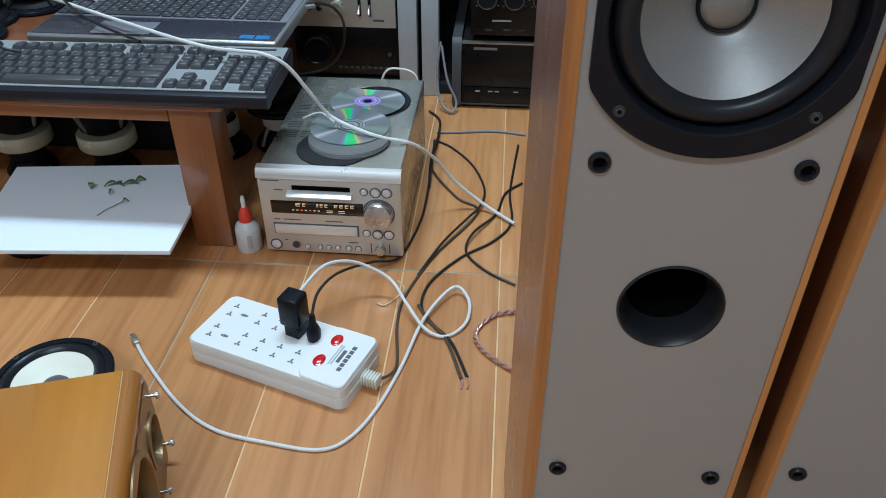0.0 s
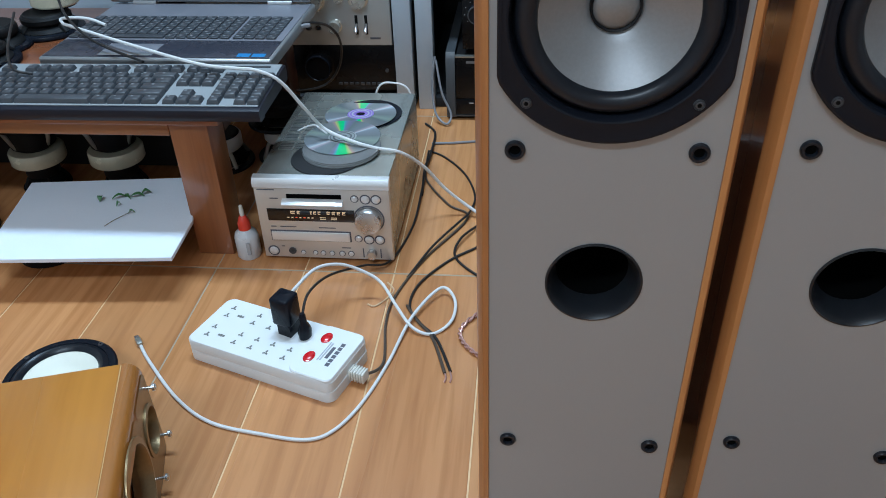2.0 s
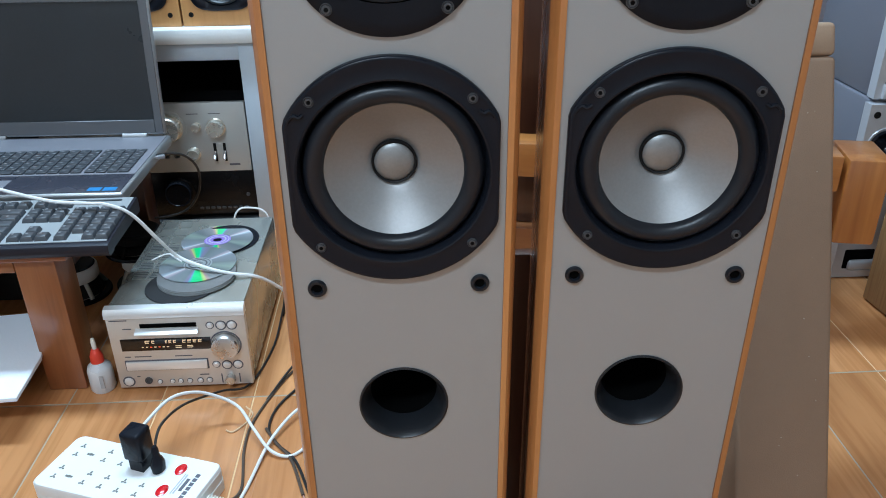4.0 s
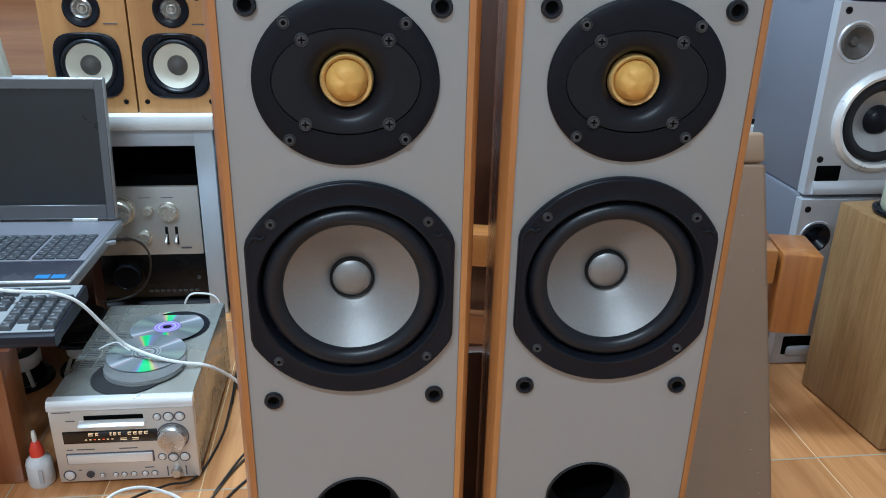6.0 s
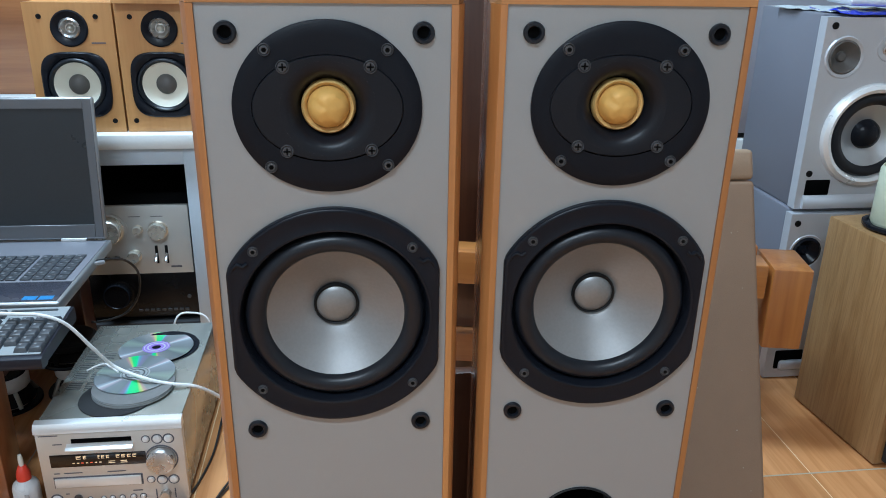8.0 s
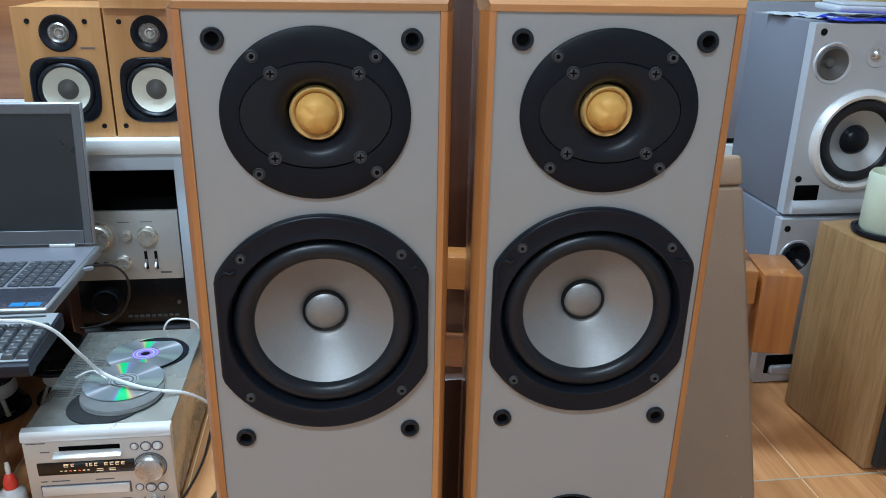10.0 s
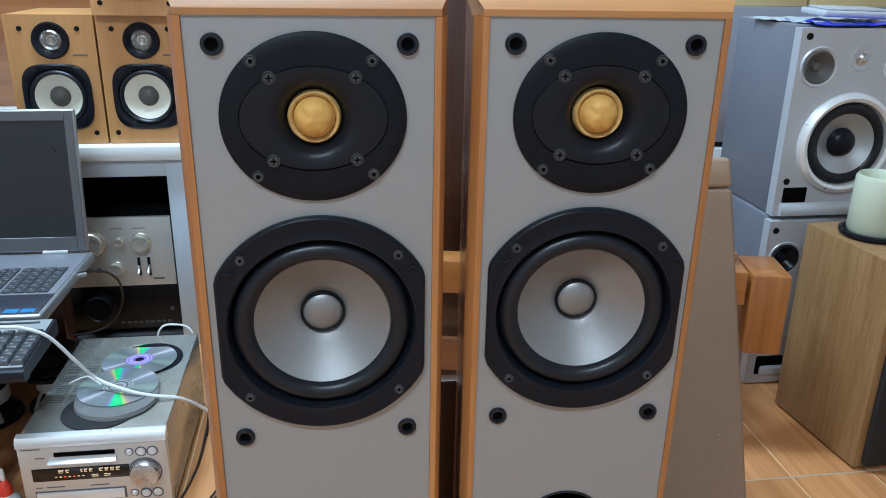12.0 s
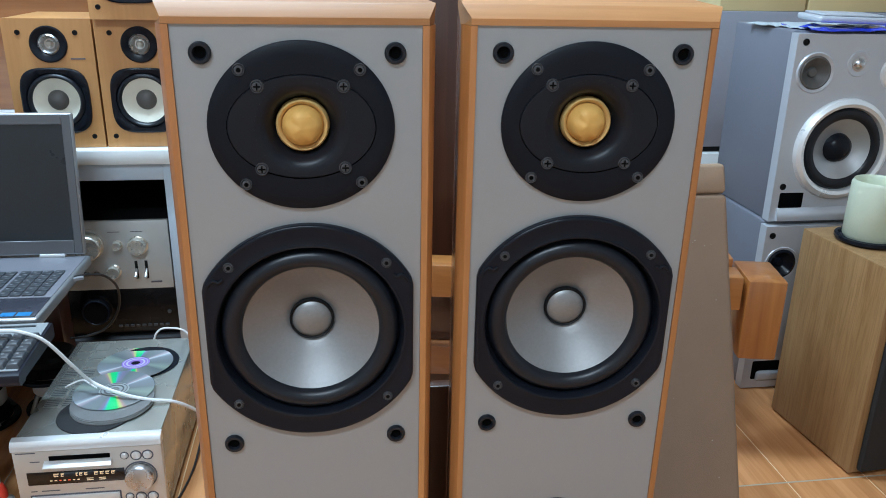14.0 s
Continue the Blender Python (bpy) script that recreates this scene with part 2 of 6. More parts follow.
M = {
    "baffle": surf("warm_grey_paint", (0.322, 0.322, 0.318), 0.38, 0.25, 0.04, 6, 0.06, 900, rvar=0.05),
    "cherry": wood("cherry_edge_veneer", (0.52, 0.225, 0.072), (0.36, 0.13, 0.038), "z", 0.36, 0.25),
    "cherry_top": wood("cherry_top_veneer", (0.49, 0.230, 0.080), (0.39, 0.165, 0.052), "x", 0.5, 0.05),
    # side veneer darker than the edges: the tower gap's shade is in its colour
    "cherry_gloss": wood("glossy_cherry_side", (0.24, 0.072, 0.024), (0.15, 0.041, 0.013), "z", 0.26, 0.35),
    # dark wood; also carries shade on the table's back legs and behind the towers
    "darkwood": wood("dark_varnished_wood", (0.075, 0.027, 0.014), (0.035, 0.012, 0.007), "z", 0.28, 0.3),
    "satin_black": surf("satin_black_plastic", (0.0085, 0.0102, 0.0150), 0.24, 0, 0.25, 20, 0.04, 700, spec=0.17),
    "plate_black": surf("black_crackle_plate", (0.0085, 0.0098, 0.0135), 0.42, 0, 0.25, 30, 0.10, 1200, spec=0.12),
    "horn_black": surf("smooth_horn_black", (0.0085, 0.0098, 0.0135), 0.34, 0, 0.2, 30, 0.05, 900, spec=0.24),
    "port_black": surf("moulded_port_plastic", (0.012, 0.0135, 0.0165), 0.36, 0, 0.2, 30, 0.05, 900, spec=0.36),
    "rubber": surf("black_rubber", (0.0105, 0.0122, 0.0165), 0.33, 0, 0.2, 20, 0.04, 600, spec=0.32),
    "black": surf("matt_black", (0.004, 0.004, 0.0045), 0.6, 0, 0.3, 25, 0.05, 500, spec=0.25),
    # near-black paint stands in for the shade inside holes, slots and grooves
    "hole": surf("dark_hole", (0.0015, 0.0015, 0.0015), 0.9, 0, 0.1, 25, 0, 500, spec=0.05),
    "cone": surf("metallised_cone", (0.285, 0.285, 0.285), 0.47, 0.62, 0.2, 26, 0.03, 500, rvar=0.16),
    "cap": surf("silver_dust_cap", (0.25, 0.25, 0.247), 0.42, 0.55, 0.25, 70, 0.05, 500),
    "gold": surf("gold_dome", (0.66, 0.37, 0.10), 0.52, 0.05, 0.15, 60, 0.15, 250, spec=0.3),
    "gold_ring": surf("gold_surround", (0.62, 0.39, 0.14), 0.5, 0.05, 0.1, 60, 0.05, 400, spec=0.3),
    "screw": surf("dark_screw", (0.085, 0.085, 0.09), 0.34, 0.35, 0.2, 90, 0.05, 900),
    "steel": surf("bright_steel", (0.6, 0.6, 0.6), 0.28, 0.95, 0.1, 60, 0.03, 600),
    "champagne": brushed("champagne_aluminium", (0.66, 0.62, 0.57), 0.36, 0.5, (1, 40, 40)),
    "champ_trim": surf("bright_trim", (0.82, 0.83, 0.83), 0.30, 0.45, 0.03, 30, 0.02, 600),
    "minicase": surf("grey_green_case", (0.46, 0.465, 0.42), 0.27, 0.72, 0.05, 10, 0.008, 900, rvar=0.05),
    "display": surf("smoked_display", (0.012, 0.008, 0.007), 0.12, 0, 0.2, 20, 0, 400),
    "amber": glow("amber_segment", (0.9, 0.66, 0.40), 0.30),
    "redled": glow("red_segment", (0.9, 0.12, 0.05), 0.45),
    "white": surf("white_plastic", (0.78, 0.79, 0.78), 0.33, 0, 0.03, 10, 0.03, 500),
    "cream_white": surf("aged_white_plastic", (0.72, 0.70, 0.63), 0.4, 0, 0.05, 10, 0.03, 500),
    "red": surf("red_rocker", (0.62, 0.012, 0.018), 0.18, 0, 0.1, 60, 0.0, 300, coat=0.5),
    "redcap": surf("red_cap", (0.72, 0.055, 0.03), 0.35, 0, 0.06, 60, 0.02, 300),
    "bottle": surf("milky_bottle", (0.74, 0.76, 0.78), 0.3, 0, 0.04, 30, 0.02, 300, trans=0.12),
    "ink": surf("grey_print", (0.10, 0.10, 0.12), 0.5, 0, 0.05, 30, 0, 300),
    "ink_light": surf("faint_print", (0.42, 0.43, 0.45), 0.5, 0, 0.05, 30, 0, 300),
    "cable_white": surf("white_braided_cable", (0.70, 0.69, 0.67), 0.55, 0, 0.10, 120, 0.3, 900),
    "cable_black": surf("black_cable", (0.014, 0.013, 0.013), 0.42, 0, 0.2, 60, 0.05, 600),
    "cable_brown": surf("smoky_flex", (0.075, 0.055, 0.042), 0.35, 0, 0.25, 60, 0.05, 600),
    "cable_grey": surf("grey_cable", (0.22, 0.22, 0.23), 0.45, 0, 0.2, 60, 0.05, 600),
    "copper_clear": surf("clear_copper_flex", (0.55, 0.30, 0.25), 0.25, 0.3, 0.35, 260, 0.1, 900, coat=0.5),
    "beige_wire": surf("beige_wire", (0.62, 0.42, 0.25), 0.5, 0, 0.1, 90, 0, 500),
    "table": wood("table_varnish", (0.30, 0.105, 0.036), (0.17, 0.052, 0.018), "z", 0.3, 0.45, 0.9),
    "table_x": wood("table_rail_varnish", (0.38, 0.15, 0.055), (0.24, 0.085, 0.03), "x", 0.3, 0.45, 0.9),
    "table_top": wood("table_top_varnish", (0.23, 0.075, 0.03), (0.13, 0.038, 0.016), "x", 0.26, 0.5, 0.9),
    "honey": wood("honey_varnish", (0.56, 0.228, 0.037), (0.41, 0.145, 0.020), "y", 0.28, 0.5, 0.55, 0.8, 0.2),
    "honey_dark": wood("honey_edge", (0.42, 0.16, 0.03), (0.30, 0.095, 0.017), "y", 0.28, 0.5, 0.6, 0.8, 0.2),
    "raw": surf("raw_wood_edge", (0.56, 0.34, 0.14), 0.7, 0, 0.15, 60, 0.2, 500),
    "bronze": surf("bronze_metal", (0.30, 0.21, 0.11), 0.36, 0.75, 0.25, 30, 0.1, 300),
    "beech": wood("beech_front", (0.60, 0.31, 0.115), (0.52, 0.25, 0.085), "z", 0.4, 0.25, 0.8, 0.6, 0.2),
    "walnut": wood("walnut_vinyl", (0.385, 0.222, 0.095), (0.285, 0.150, 0.057), "z", 0.42, 0.15, 2.2, 0.9, 0.6),
    "bench": wood("orange_bench_varnish", (0.50, 0.20, 0.05), (0.30, 0.10, 0.025), "x", 0.28, 0.5, 0.7),
    "bench_z": wood("orange_post_varnish", (0.46, 0.18, 0.045), (0.28, 0.09, 0.022), "z", 0.28, 0.5, 0.7),
    "brown_vinyl": surf("dusty_brown_vinyl", (0.245, 0.157, 0.103), 0.58, 0, 0.14, 25, 0.35, 700, spec=0.3),
    "brown_cap": surf("tan_end_cap", (0.33, 0.225, 0.15), 0.5, 0, 0.12, 25, 0.25, 500, spec=0.3),
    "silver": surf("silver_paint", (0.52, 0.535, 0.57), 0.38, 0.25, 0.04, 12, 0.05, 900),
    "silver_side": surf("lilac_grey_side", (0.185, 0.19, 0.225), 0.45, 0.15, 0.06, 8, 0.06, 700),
    "grey_cone": surf("grey_metal_cone", (0.50, 0.52, 0.54), 0.36, 0.7, 0.06, 30, 0.05, 400),
    "fleck": surf("pale_dust_fleck", (0.40, 0.34, 0.27), 0.7, 0, 0.2, 90, 0.1, 500),
    "ivory_cone": surf("ivory_cone", (0.78, 0.76, 0.64), 0.55, 0, 0.04, 30, 0.08, 400),
    "grey_cap": surf("grey_dust_cap", (0.10, 0.095, 0.09), 0.5, 0, 0.15, 40, 0.1, 400),
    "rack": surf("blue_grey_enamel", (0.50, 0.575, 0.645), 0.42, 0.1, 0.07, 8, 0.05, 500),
    # near-black puts the shade of the open bays into inner boards and plinth
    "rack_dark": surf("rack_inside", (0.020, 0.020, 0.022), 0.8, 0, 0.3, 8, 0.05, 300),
    "marble": surf("worn_white_board", (0.72, 0.74, 0.73), 0.45, 0, 0.09, 18, 0.12, 200),
    "amp_face": brushed("brushed_amp_face", (0.56, 0.58, 0.57), 0.40, 0.3, (1, 60, 60)),
    "amp_knob": surf("turned_knob", (0.78, 0.75, 0.66), 0.28, 0.7, 0.08, 60, 0.02, 500),
    "amp_black": surf("black_amp_face", (0.006, 0.006, 0.007), 0.26, 0, 0.2, 20, 0.02, 500, spec=0.25),
    "amp_grey": surf("grey_amp_cheek", (0.075, 0.08, 0.085), 0.4, 0.3, 0.1, 20, 0.05, 500),
    "keyplate": surf("keyboard_frame", (0.27, 0.285, 0.29), 0.5, 0, 0.08, 18, 0.15, 700),
    "keyskirt": surf("keyboard_skirt", (0.012, 0.013, 0.021), 0.38, 0, 0.1, 18, 0.03, 700, spec=0.3),
    "key": surf("key_black", (0.050, 0.054, 0.061), 0.33, 0, 0.2, 60, 0.08, 900),
    "keymark": surf("key_legend", (0.22, 0.225, 0.235), 0.5, 0, 0.05, 60, 0, 900),
    "lap_grey": surf("laptop_grey", (0.13, 0.132, 0.14), 0.36, 0.5, 0.06, 18, 0.05, 900),
    "lap_edge": surf("laptop_silver_edge", (0.40, 0.41, 0.42), 0.32, 0.7, 0.05, 18, 0.03, 900),
    "lap_dark": surf("laptop_palm_rest", (0.036, 0.037, 0.050), 0.26, 0, 0.15, 18, 0.03, 900),
    "lap_deck": surf("laptop_deck", (0.21, 0.21, 0.235), 0.4, 0.2, 0.1, 18, 0.03, 900),
    "screen": surf("dusty_screen", (0.017, 0.020, 0.023), 0.30, 0, 0.35, 9, 0.02, 300),
    "sticker": surf("blue_sticker", (0.03, 0.20, 0.45), 0.3, 0, 0.2, 90, 0, 500),
    "magnet": surf("cream_magnet_label", (0.78, 0.77, 0.60), 0.25, 0.1, 0.12, 40, 0.08, 300),
    "zinc": surf("dull_zinc", (0.42, 0.42, 0.38), 0.36, 0.8, 0.2, 40, 0.08, 400),
    "foam": surf("white_foam_board", (0.80, 0.84, 0.90), 0.75, 0, 0.02, 12, 0.2, 300),
    "leaf": surf("fresh_leaf", (0.045, 0.16, 0.045), 0.45, 0, 0.3, 120, 0.2, 500),
    "twig": surf("dry_twig", (0.14, 0.10, 0.05), 0.7, 0, 0.2, 120, 0.2, 500),
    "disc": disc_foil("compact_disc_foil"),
    "disc_clear": surf("clear_disc_ring", (0.62, 0.66, 0.66), 0.12, 0.2, 0.05, 60, 0, 500, trans=0.4),
    "purple": surf("purple_hub", (0.26, 0.16, 0.50), 0.35, 0, 0.1, 90, 0, 500),
    "pad": surf("black_felt_pad", (0.014, 0.014, 0.015), 0.85, 0, 0.3, 60, 0.3, 900),
    "candle": surf("pale_wax_jar", (0.62, 0.66, 0.50), 0.35, 0, 0.08, 25, 0.05, 300, trans=0.15),
    "green": surf("green_lid", (0.10, 0.30, 0.14), 0.4, 0, 0.1, 40, 0.02, 300),
    "bluefilm": surf("blue_plastic_film", (0.025, 0.05, 0.62), 0.22, 0, 0.25, 40, 0.1, 300, coat=0.4),
    "paper": surf("printed_paper", (0.45, 0.50, 0.52), 0.55, 0, 0.4, 45, 0.05, 300),
    "yellow": surf("cream_carton", (0.70, 0.55, 0.28), 0.6, 0, 0.08, 15, 0.1, 300),
    "grille": surf("black_grille_cloth", (0.012, 0.012, 0.012), 0.8, 0, 0.3, 300, 0.6, 1500),
    "plank": wood("plank_tile", (0.63, 0.292, 0.116), (0.46, 0.192, 0.070), "y", 0.25, 0.35, 0.46, 1.0, 0.55),
    "seam": surf("pale_plank_seam", (0.70, 0.46, 0.24), 0.6, 0, 0.1, 20, 0.1, 300),
    "grout": surf("grey_grout", (0.37, 0.30, 0.21), 0.8, 0, 0.25, 30, 0.2, 300),
    "wall": surf("off_white_wall", (0.62, 0.62, 0.60), 0.75, 0, 0.06, 3, 0.15, 150),
    "ceiling": surf("white_ceiling", (0.78, 0.78, 0.76), 0.85, 0, 0.04, 3, 0.1, 150),
    "lilac": surf("lilac_grey_steel", (0.30, 0.31, 0.36), 0.5, 0.1, 0.06, 5, 0.05, 300),
    "beige": surf("beige_board", (0.50, 0.50, 0.42), 0.6, 0, 0.06, 10, 0.15, 200),
    # flat grey patches paint the shade of the socket holes
    "socket": surf("grey_socket_hole", (0.17, 0.17, 0.15), 0.6, 0, 0.2, 90, 0, 300),
    "carton": surf("dark_carton", (0.020, 0.018, 0.018), 0.8, 0, 0.3, 12, 0.1, 300),
    "tubeglow": glow("tube_diffuser", (1.0, 0.98, 0.95), 6.0),
}

M["cherry_gloss"].node_tree.nodes["Principled BSDF"].inputs["Specular IOR Level"].default_value = 0.3


# ---- mesh helpers ----
FRONT = Matrix.Rotation(radians(90), 4, "X")


def box(bm, a, b, bev=0.0, seg=2, m=None):
    c = [(p + q) / 2 for p, q in zip(a, b)]
    s = [abs(q - p) for p, q in zip(a, b)]
    mat = Matrix.LocRotScale(c, None, s)
    vs = bmesh.ops.create_cube(bm, size=1, matrix=(m @ mat) if m else mat)["verts"]
    if bev:
        es = list({e for v in vs for e in v.link_edges})
        bmesh.ops.bevel(bm, geom=es, offset=bev, segments=seg, affect="EDGES", profile=0.5)
    return bm


def lathe(bm, prof, n=40, m=Matrix(), sx=1.0, sy=1.0):
    """Turns (radius, height) pairs round the local z axis; open at both ends unless a radius is 0."""
    rings = []
    for r, h in prof:
        if r < 1e-7:
            rings.append([bm.verts.new(m @ Vector((0, 0, h)))])
        else:
            rings.append([bm.verts.new(m @ Vector((sx * r * math.cos(2 * math.pi * k / n), sy * r * math.sin(2 * math.pi * k / n), h))) for k in range(n)])
    for p, q in zip(rings, rings[1:]):
        for k in range(n):
            j = (k + 1) % n
            f = [p[k % len(p)], p[j % len(p)], q[j % len(q)], q[k % len(q)]]
            u = list(dict.fromkeys(f))
            if len(u) > 2:
                bm.faces.new(u)
    return bm


def prism(bm, pts, h0, h1, m=Matrix(), bev=0.0):
    """A flat outline given its thickness from h0 to h1 along local z, with the upper rim drawn in by bev."""
    cx, cy = sum(p[0] for p in pts) / len(pts), sum(p[1] for p in pts) / len(pts)

    def ring(h, inset):
        out = []
        for x, y in pts:
            d = math.hypot(x - cx, y - cy) or 1
            k = 1 - inset / d
            out.append(bm.verts.new(m @ Vector((cx + (x - cx) * k, cy + (y - cy) * k, h))))
        return out

    rs = [ring(h0, 0), ring(h1 - bev * (h1 > h0 and 1 or -1), 0)] + ([ring(h1, bev)] if bev else [])
    n = len(pts)
    for p, q in zip(rs, rs[1:]):
        for k in range(n):
            bm.faces.new([p[k], p[(k + 1) % n], q[(k + 1) % n], q[k]])
    bm.faces.new(rs[0][::-1])
    bm.faces.new(rs[-1])
    return bm


def spline(pts, per=6):
    out = []
    P = [Vector(p) for p in pts]
    for i in range(len(P) - 1):
        a, b, c, d = P[max(i - 1, 0)], P[i], P[i + 1], P[min(i + 2, len(P) - 1)]
        for k in range(per):
            t = k / per
            out.append(0.5 * ((2 * b) + (c - a) * t + (2 * a - 5 * b + 4 * c - d) * t * t + (3 * b - a - 3 * c + d) * t ** 3))
    return out + [P[-1]]


def tube(bm, pts, r, n=8, per=6, twist=None):
    path = spline(pts, per) if per else [Vector(p) for p in pts]
    rings = []
    up = Vector((0, 0, 1))
    for i, p in enumerate(path):
        d = (path[min(i + 1, len(path) - 1)] - path[max(i - 1, 0)]).normalized()
        s = d.cross(up)
        s = s.normalized() if s.length > 1e-3 else Vector((1, 0, 0))
        u = s.cross(d)
        c = p
        if twist:
            a = i * twist[1] + twist[2]
            c = p + (s * math.cos(a) + u * math.sin(a)) * twist[0]
        rings.append([bm.verts.new(c + (s * math.cos(2 * math.pi * k / n) + u * math.sin(2 * math.pi * k / n)) * r) for k in range(n)])
    for p, q in zip(rings, rings[1:]):
        for k in range(n):
            bm.faces.new([p[k], p[(k + 1) % n], q[(k + 1) % n], q[k]])
    bm.faces.new(rings[0][::-1])
    bm.faces.new(rings[-1])
    return bm


def to_mesh(name, bm, mat, flat=False):
    bmesh.ops.recalc_face_normals(bm, faces=bm.faces)
    for f in bm.faces:
        f.smooth = not flat
    for e in bm.edges:
        if len(e.link_faces) == 2 and e.calc_face_angle(0) > radians(38):
            e.smooth = False
    me = bpy.data.meshes.new(name)
    bm.to_mesh(me)
    bm.free()
    me.materials.append(M[mat] if isinstance(mat, str) else mat)
    return me


def part(name, bm, mat, parent, label=""):
    ob = new(name, to_mesh(name, bm, mat))
    ob.parent = parent
    return tagged(ob, label)


def again(ob, m, parent=None):
    """Another part on the same mesh, at the pose m."""
    o = new(ob.name.split(".")[0], ob.data)
    o.parent = parent or ob.parent
    o.matrix_basis = m
    return o


def under(parent, *obs):
    """Makes parts of a thing into sub-parts of one of its parts; they stay where they are."""
    for ob in obs:
        ob.matrix_basis = parent.matrix_basis.inverted() @ ob.matrix_basis
        ob.parent = parent


def thing(name, m, label, category, group="", kind=""):
    ob = new(name)
    ob.empty_display_size = 0.05
    ob.matrix_basis = m
    return tagged(ob, label, category, group, kind)


def solid(name, bm, mat, m, label, category, group="", kind=""):
    ob = new(name, to_mesh(name, bm, mat))
    ob.matrix_basis = m
    return tagged(ob, label, category, group, kind)


def B():
    return bmesh.new()


def rbox(a, b, bev=0.0, seg=2):
    return box(B(), a, b, bev, seg)


# ---- the room ----
TILE, tx0, ty0 = 0.556, -0.515, 0.522
X0, X1, Y0, Y1, ZC = tx0 - 4 * TILE, tx0 + 5 * TILE, ty0 - 5 * TILE, ty0 + 3 * TILE, 2.6


def wall(name, a, b):
    solid(name, rbox(a, b), "wall", Matrix(), "", "", kind="structure")


wall("wall_north", (X0 - 0.1, Y1, 0), (X1 + 0.1, Y1 + 0.1, ZC))
wall("wall_south", (X0 - 0.1, Y0 - 0.1, 0), (X1 + 0.1, Y0, ZC))
wall("wall_west", (X0 - 0.1, Y0, 0), (X0, Y1, ZC))
wall("wall_east", (X1, Y0, 0), (X1 + 0.1, Y1, ZC))
solid("ceiling", rbox((X0 - 0.1, Y0 - 0.1, ZC), (X1 + 0.1, Y1 + 0.1, ZC + 0.1)), "ceiling", Matrix(), "", "", kind="structure")


def ceiling_light(x, y, length, rz):
    t = thing("ceiling_light", pose(x, y, ZC, 0, 0, rz), "white ceiling fixture with long glowing tubes", "ceiling light", "ceiling lights")
    part("frame", rbox((-length / 2, -0.15, -0.06), (length / 2, 0.15, 0.0), 0.005), "white", t)
    for s in (-0.07, 0.07):
        bm = B()
        lathe(bm, [(0, -length / 2 + 0.03), (0.014, -length / 2 + 0.03), (0.014, length / 2 - 0.03), (0, length / 2 - 0.03)], 14, Matrix.Translation((0, s, -0.078)) @ Matrix.Rotation(radians(90), 4, "Y"))
        part("tube", bm, "tubeglow", t)


for lx, ly, lz, lp, la, lb, lr, lc in LAMPS:
    ceiling_light(lx, ly, lb + 0.1, lr + 90)


# ---- speaker pieces ----
def at(x, z, y=0.0):
    """A pose on an upright front: local z looks out of it."""
    return Matrix.Translation((x, y, z)) @ FRONT


def ring_part(name, prof, mat, parent, m, n=48, sx=1.0, sy=1.0, label=""):
    bm = B()
    lathe(bm, prof, n, Matrix(), sx, sy)
    ob = part(name, bm, mat, parent, label)
    ob.matrix_basis = m
    return ob


def screw_part(parent, m, r=0.0036, cross=False, name="screw"):
    """A countersunk screw head in its rim, with the drive recess's shade painted near-black as a part of its own."""
    bm = B()
    lathe(bm, [(r * 1.4, -0.0004), (r * 1.4, 0.0007), (r * 1.28, 0.0011), (r * 1.15, 0.0007), (r * 1.05, 0.0004), (r, 0.0010), (r * 0.85, 0.0014), (r * 0.5, 0.0014), (0, 0.0013)], 20)
    ob = part(name, bm, "screw", parent)
    ob.matrix_basis = m
    bm = B()
    if cross:
        box(bm, (-r * 0.75, -r * 0.16, 0.0012), (r * 0.75, r * 0.16, 0.0017))
        box(bm, (-r * 0.16, -r * 0.75, 0.0012), (r * 0.16, -r * 0.161, 0.0017))
        box(bm, (-r * 0.16, r * 0.161, 0.0012), (r * 0.16, r * 0.75, 0.0017))
    else:
        lathe(bm, [(r * 0.55, 0.0012), (r * 0.55, 0.00165), (0, 0.00165)], 6)
    part("drive", bm, "hole", ob)
    return ob


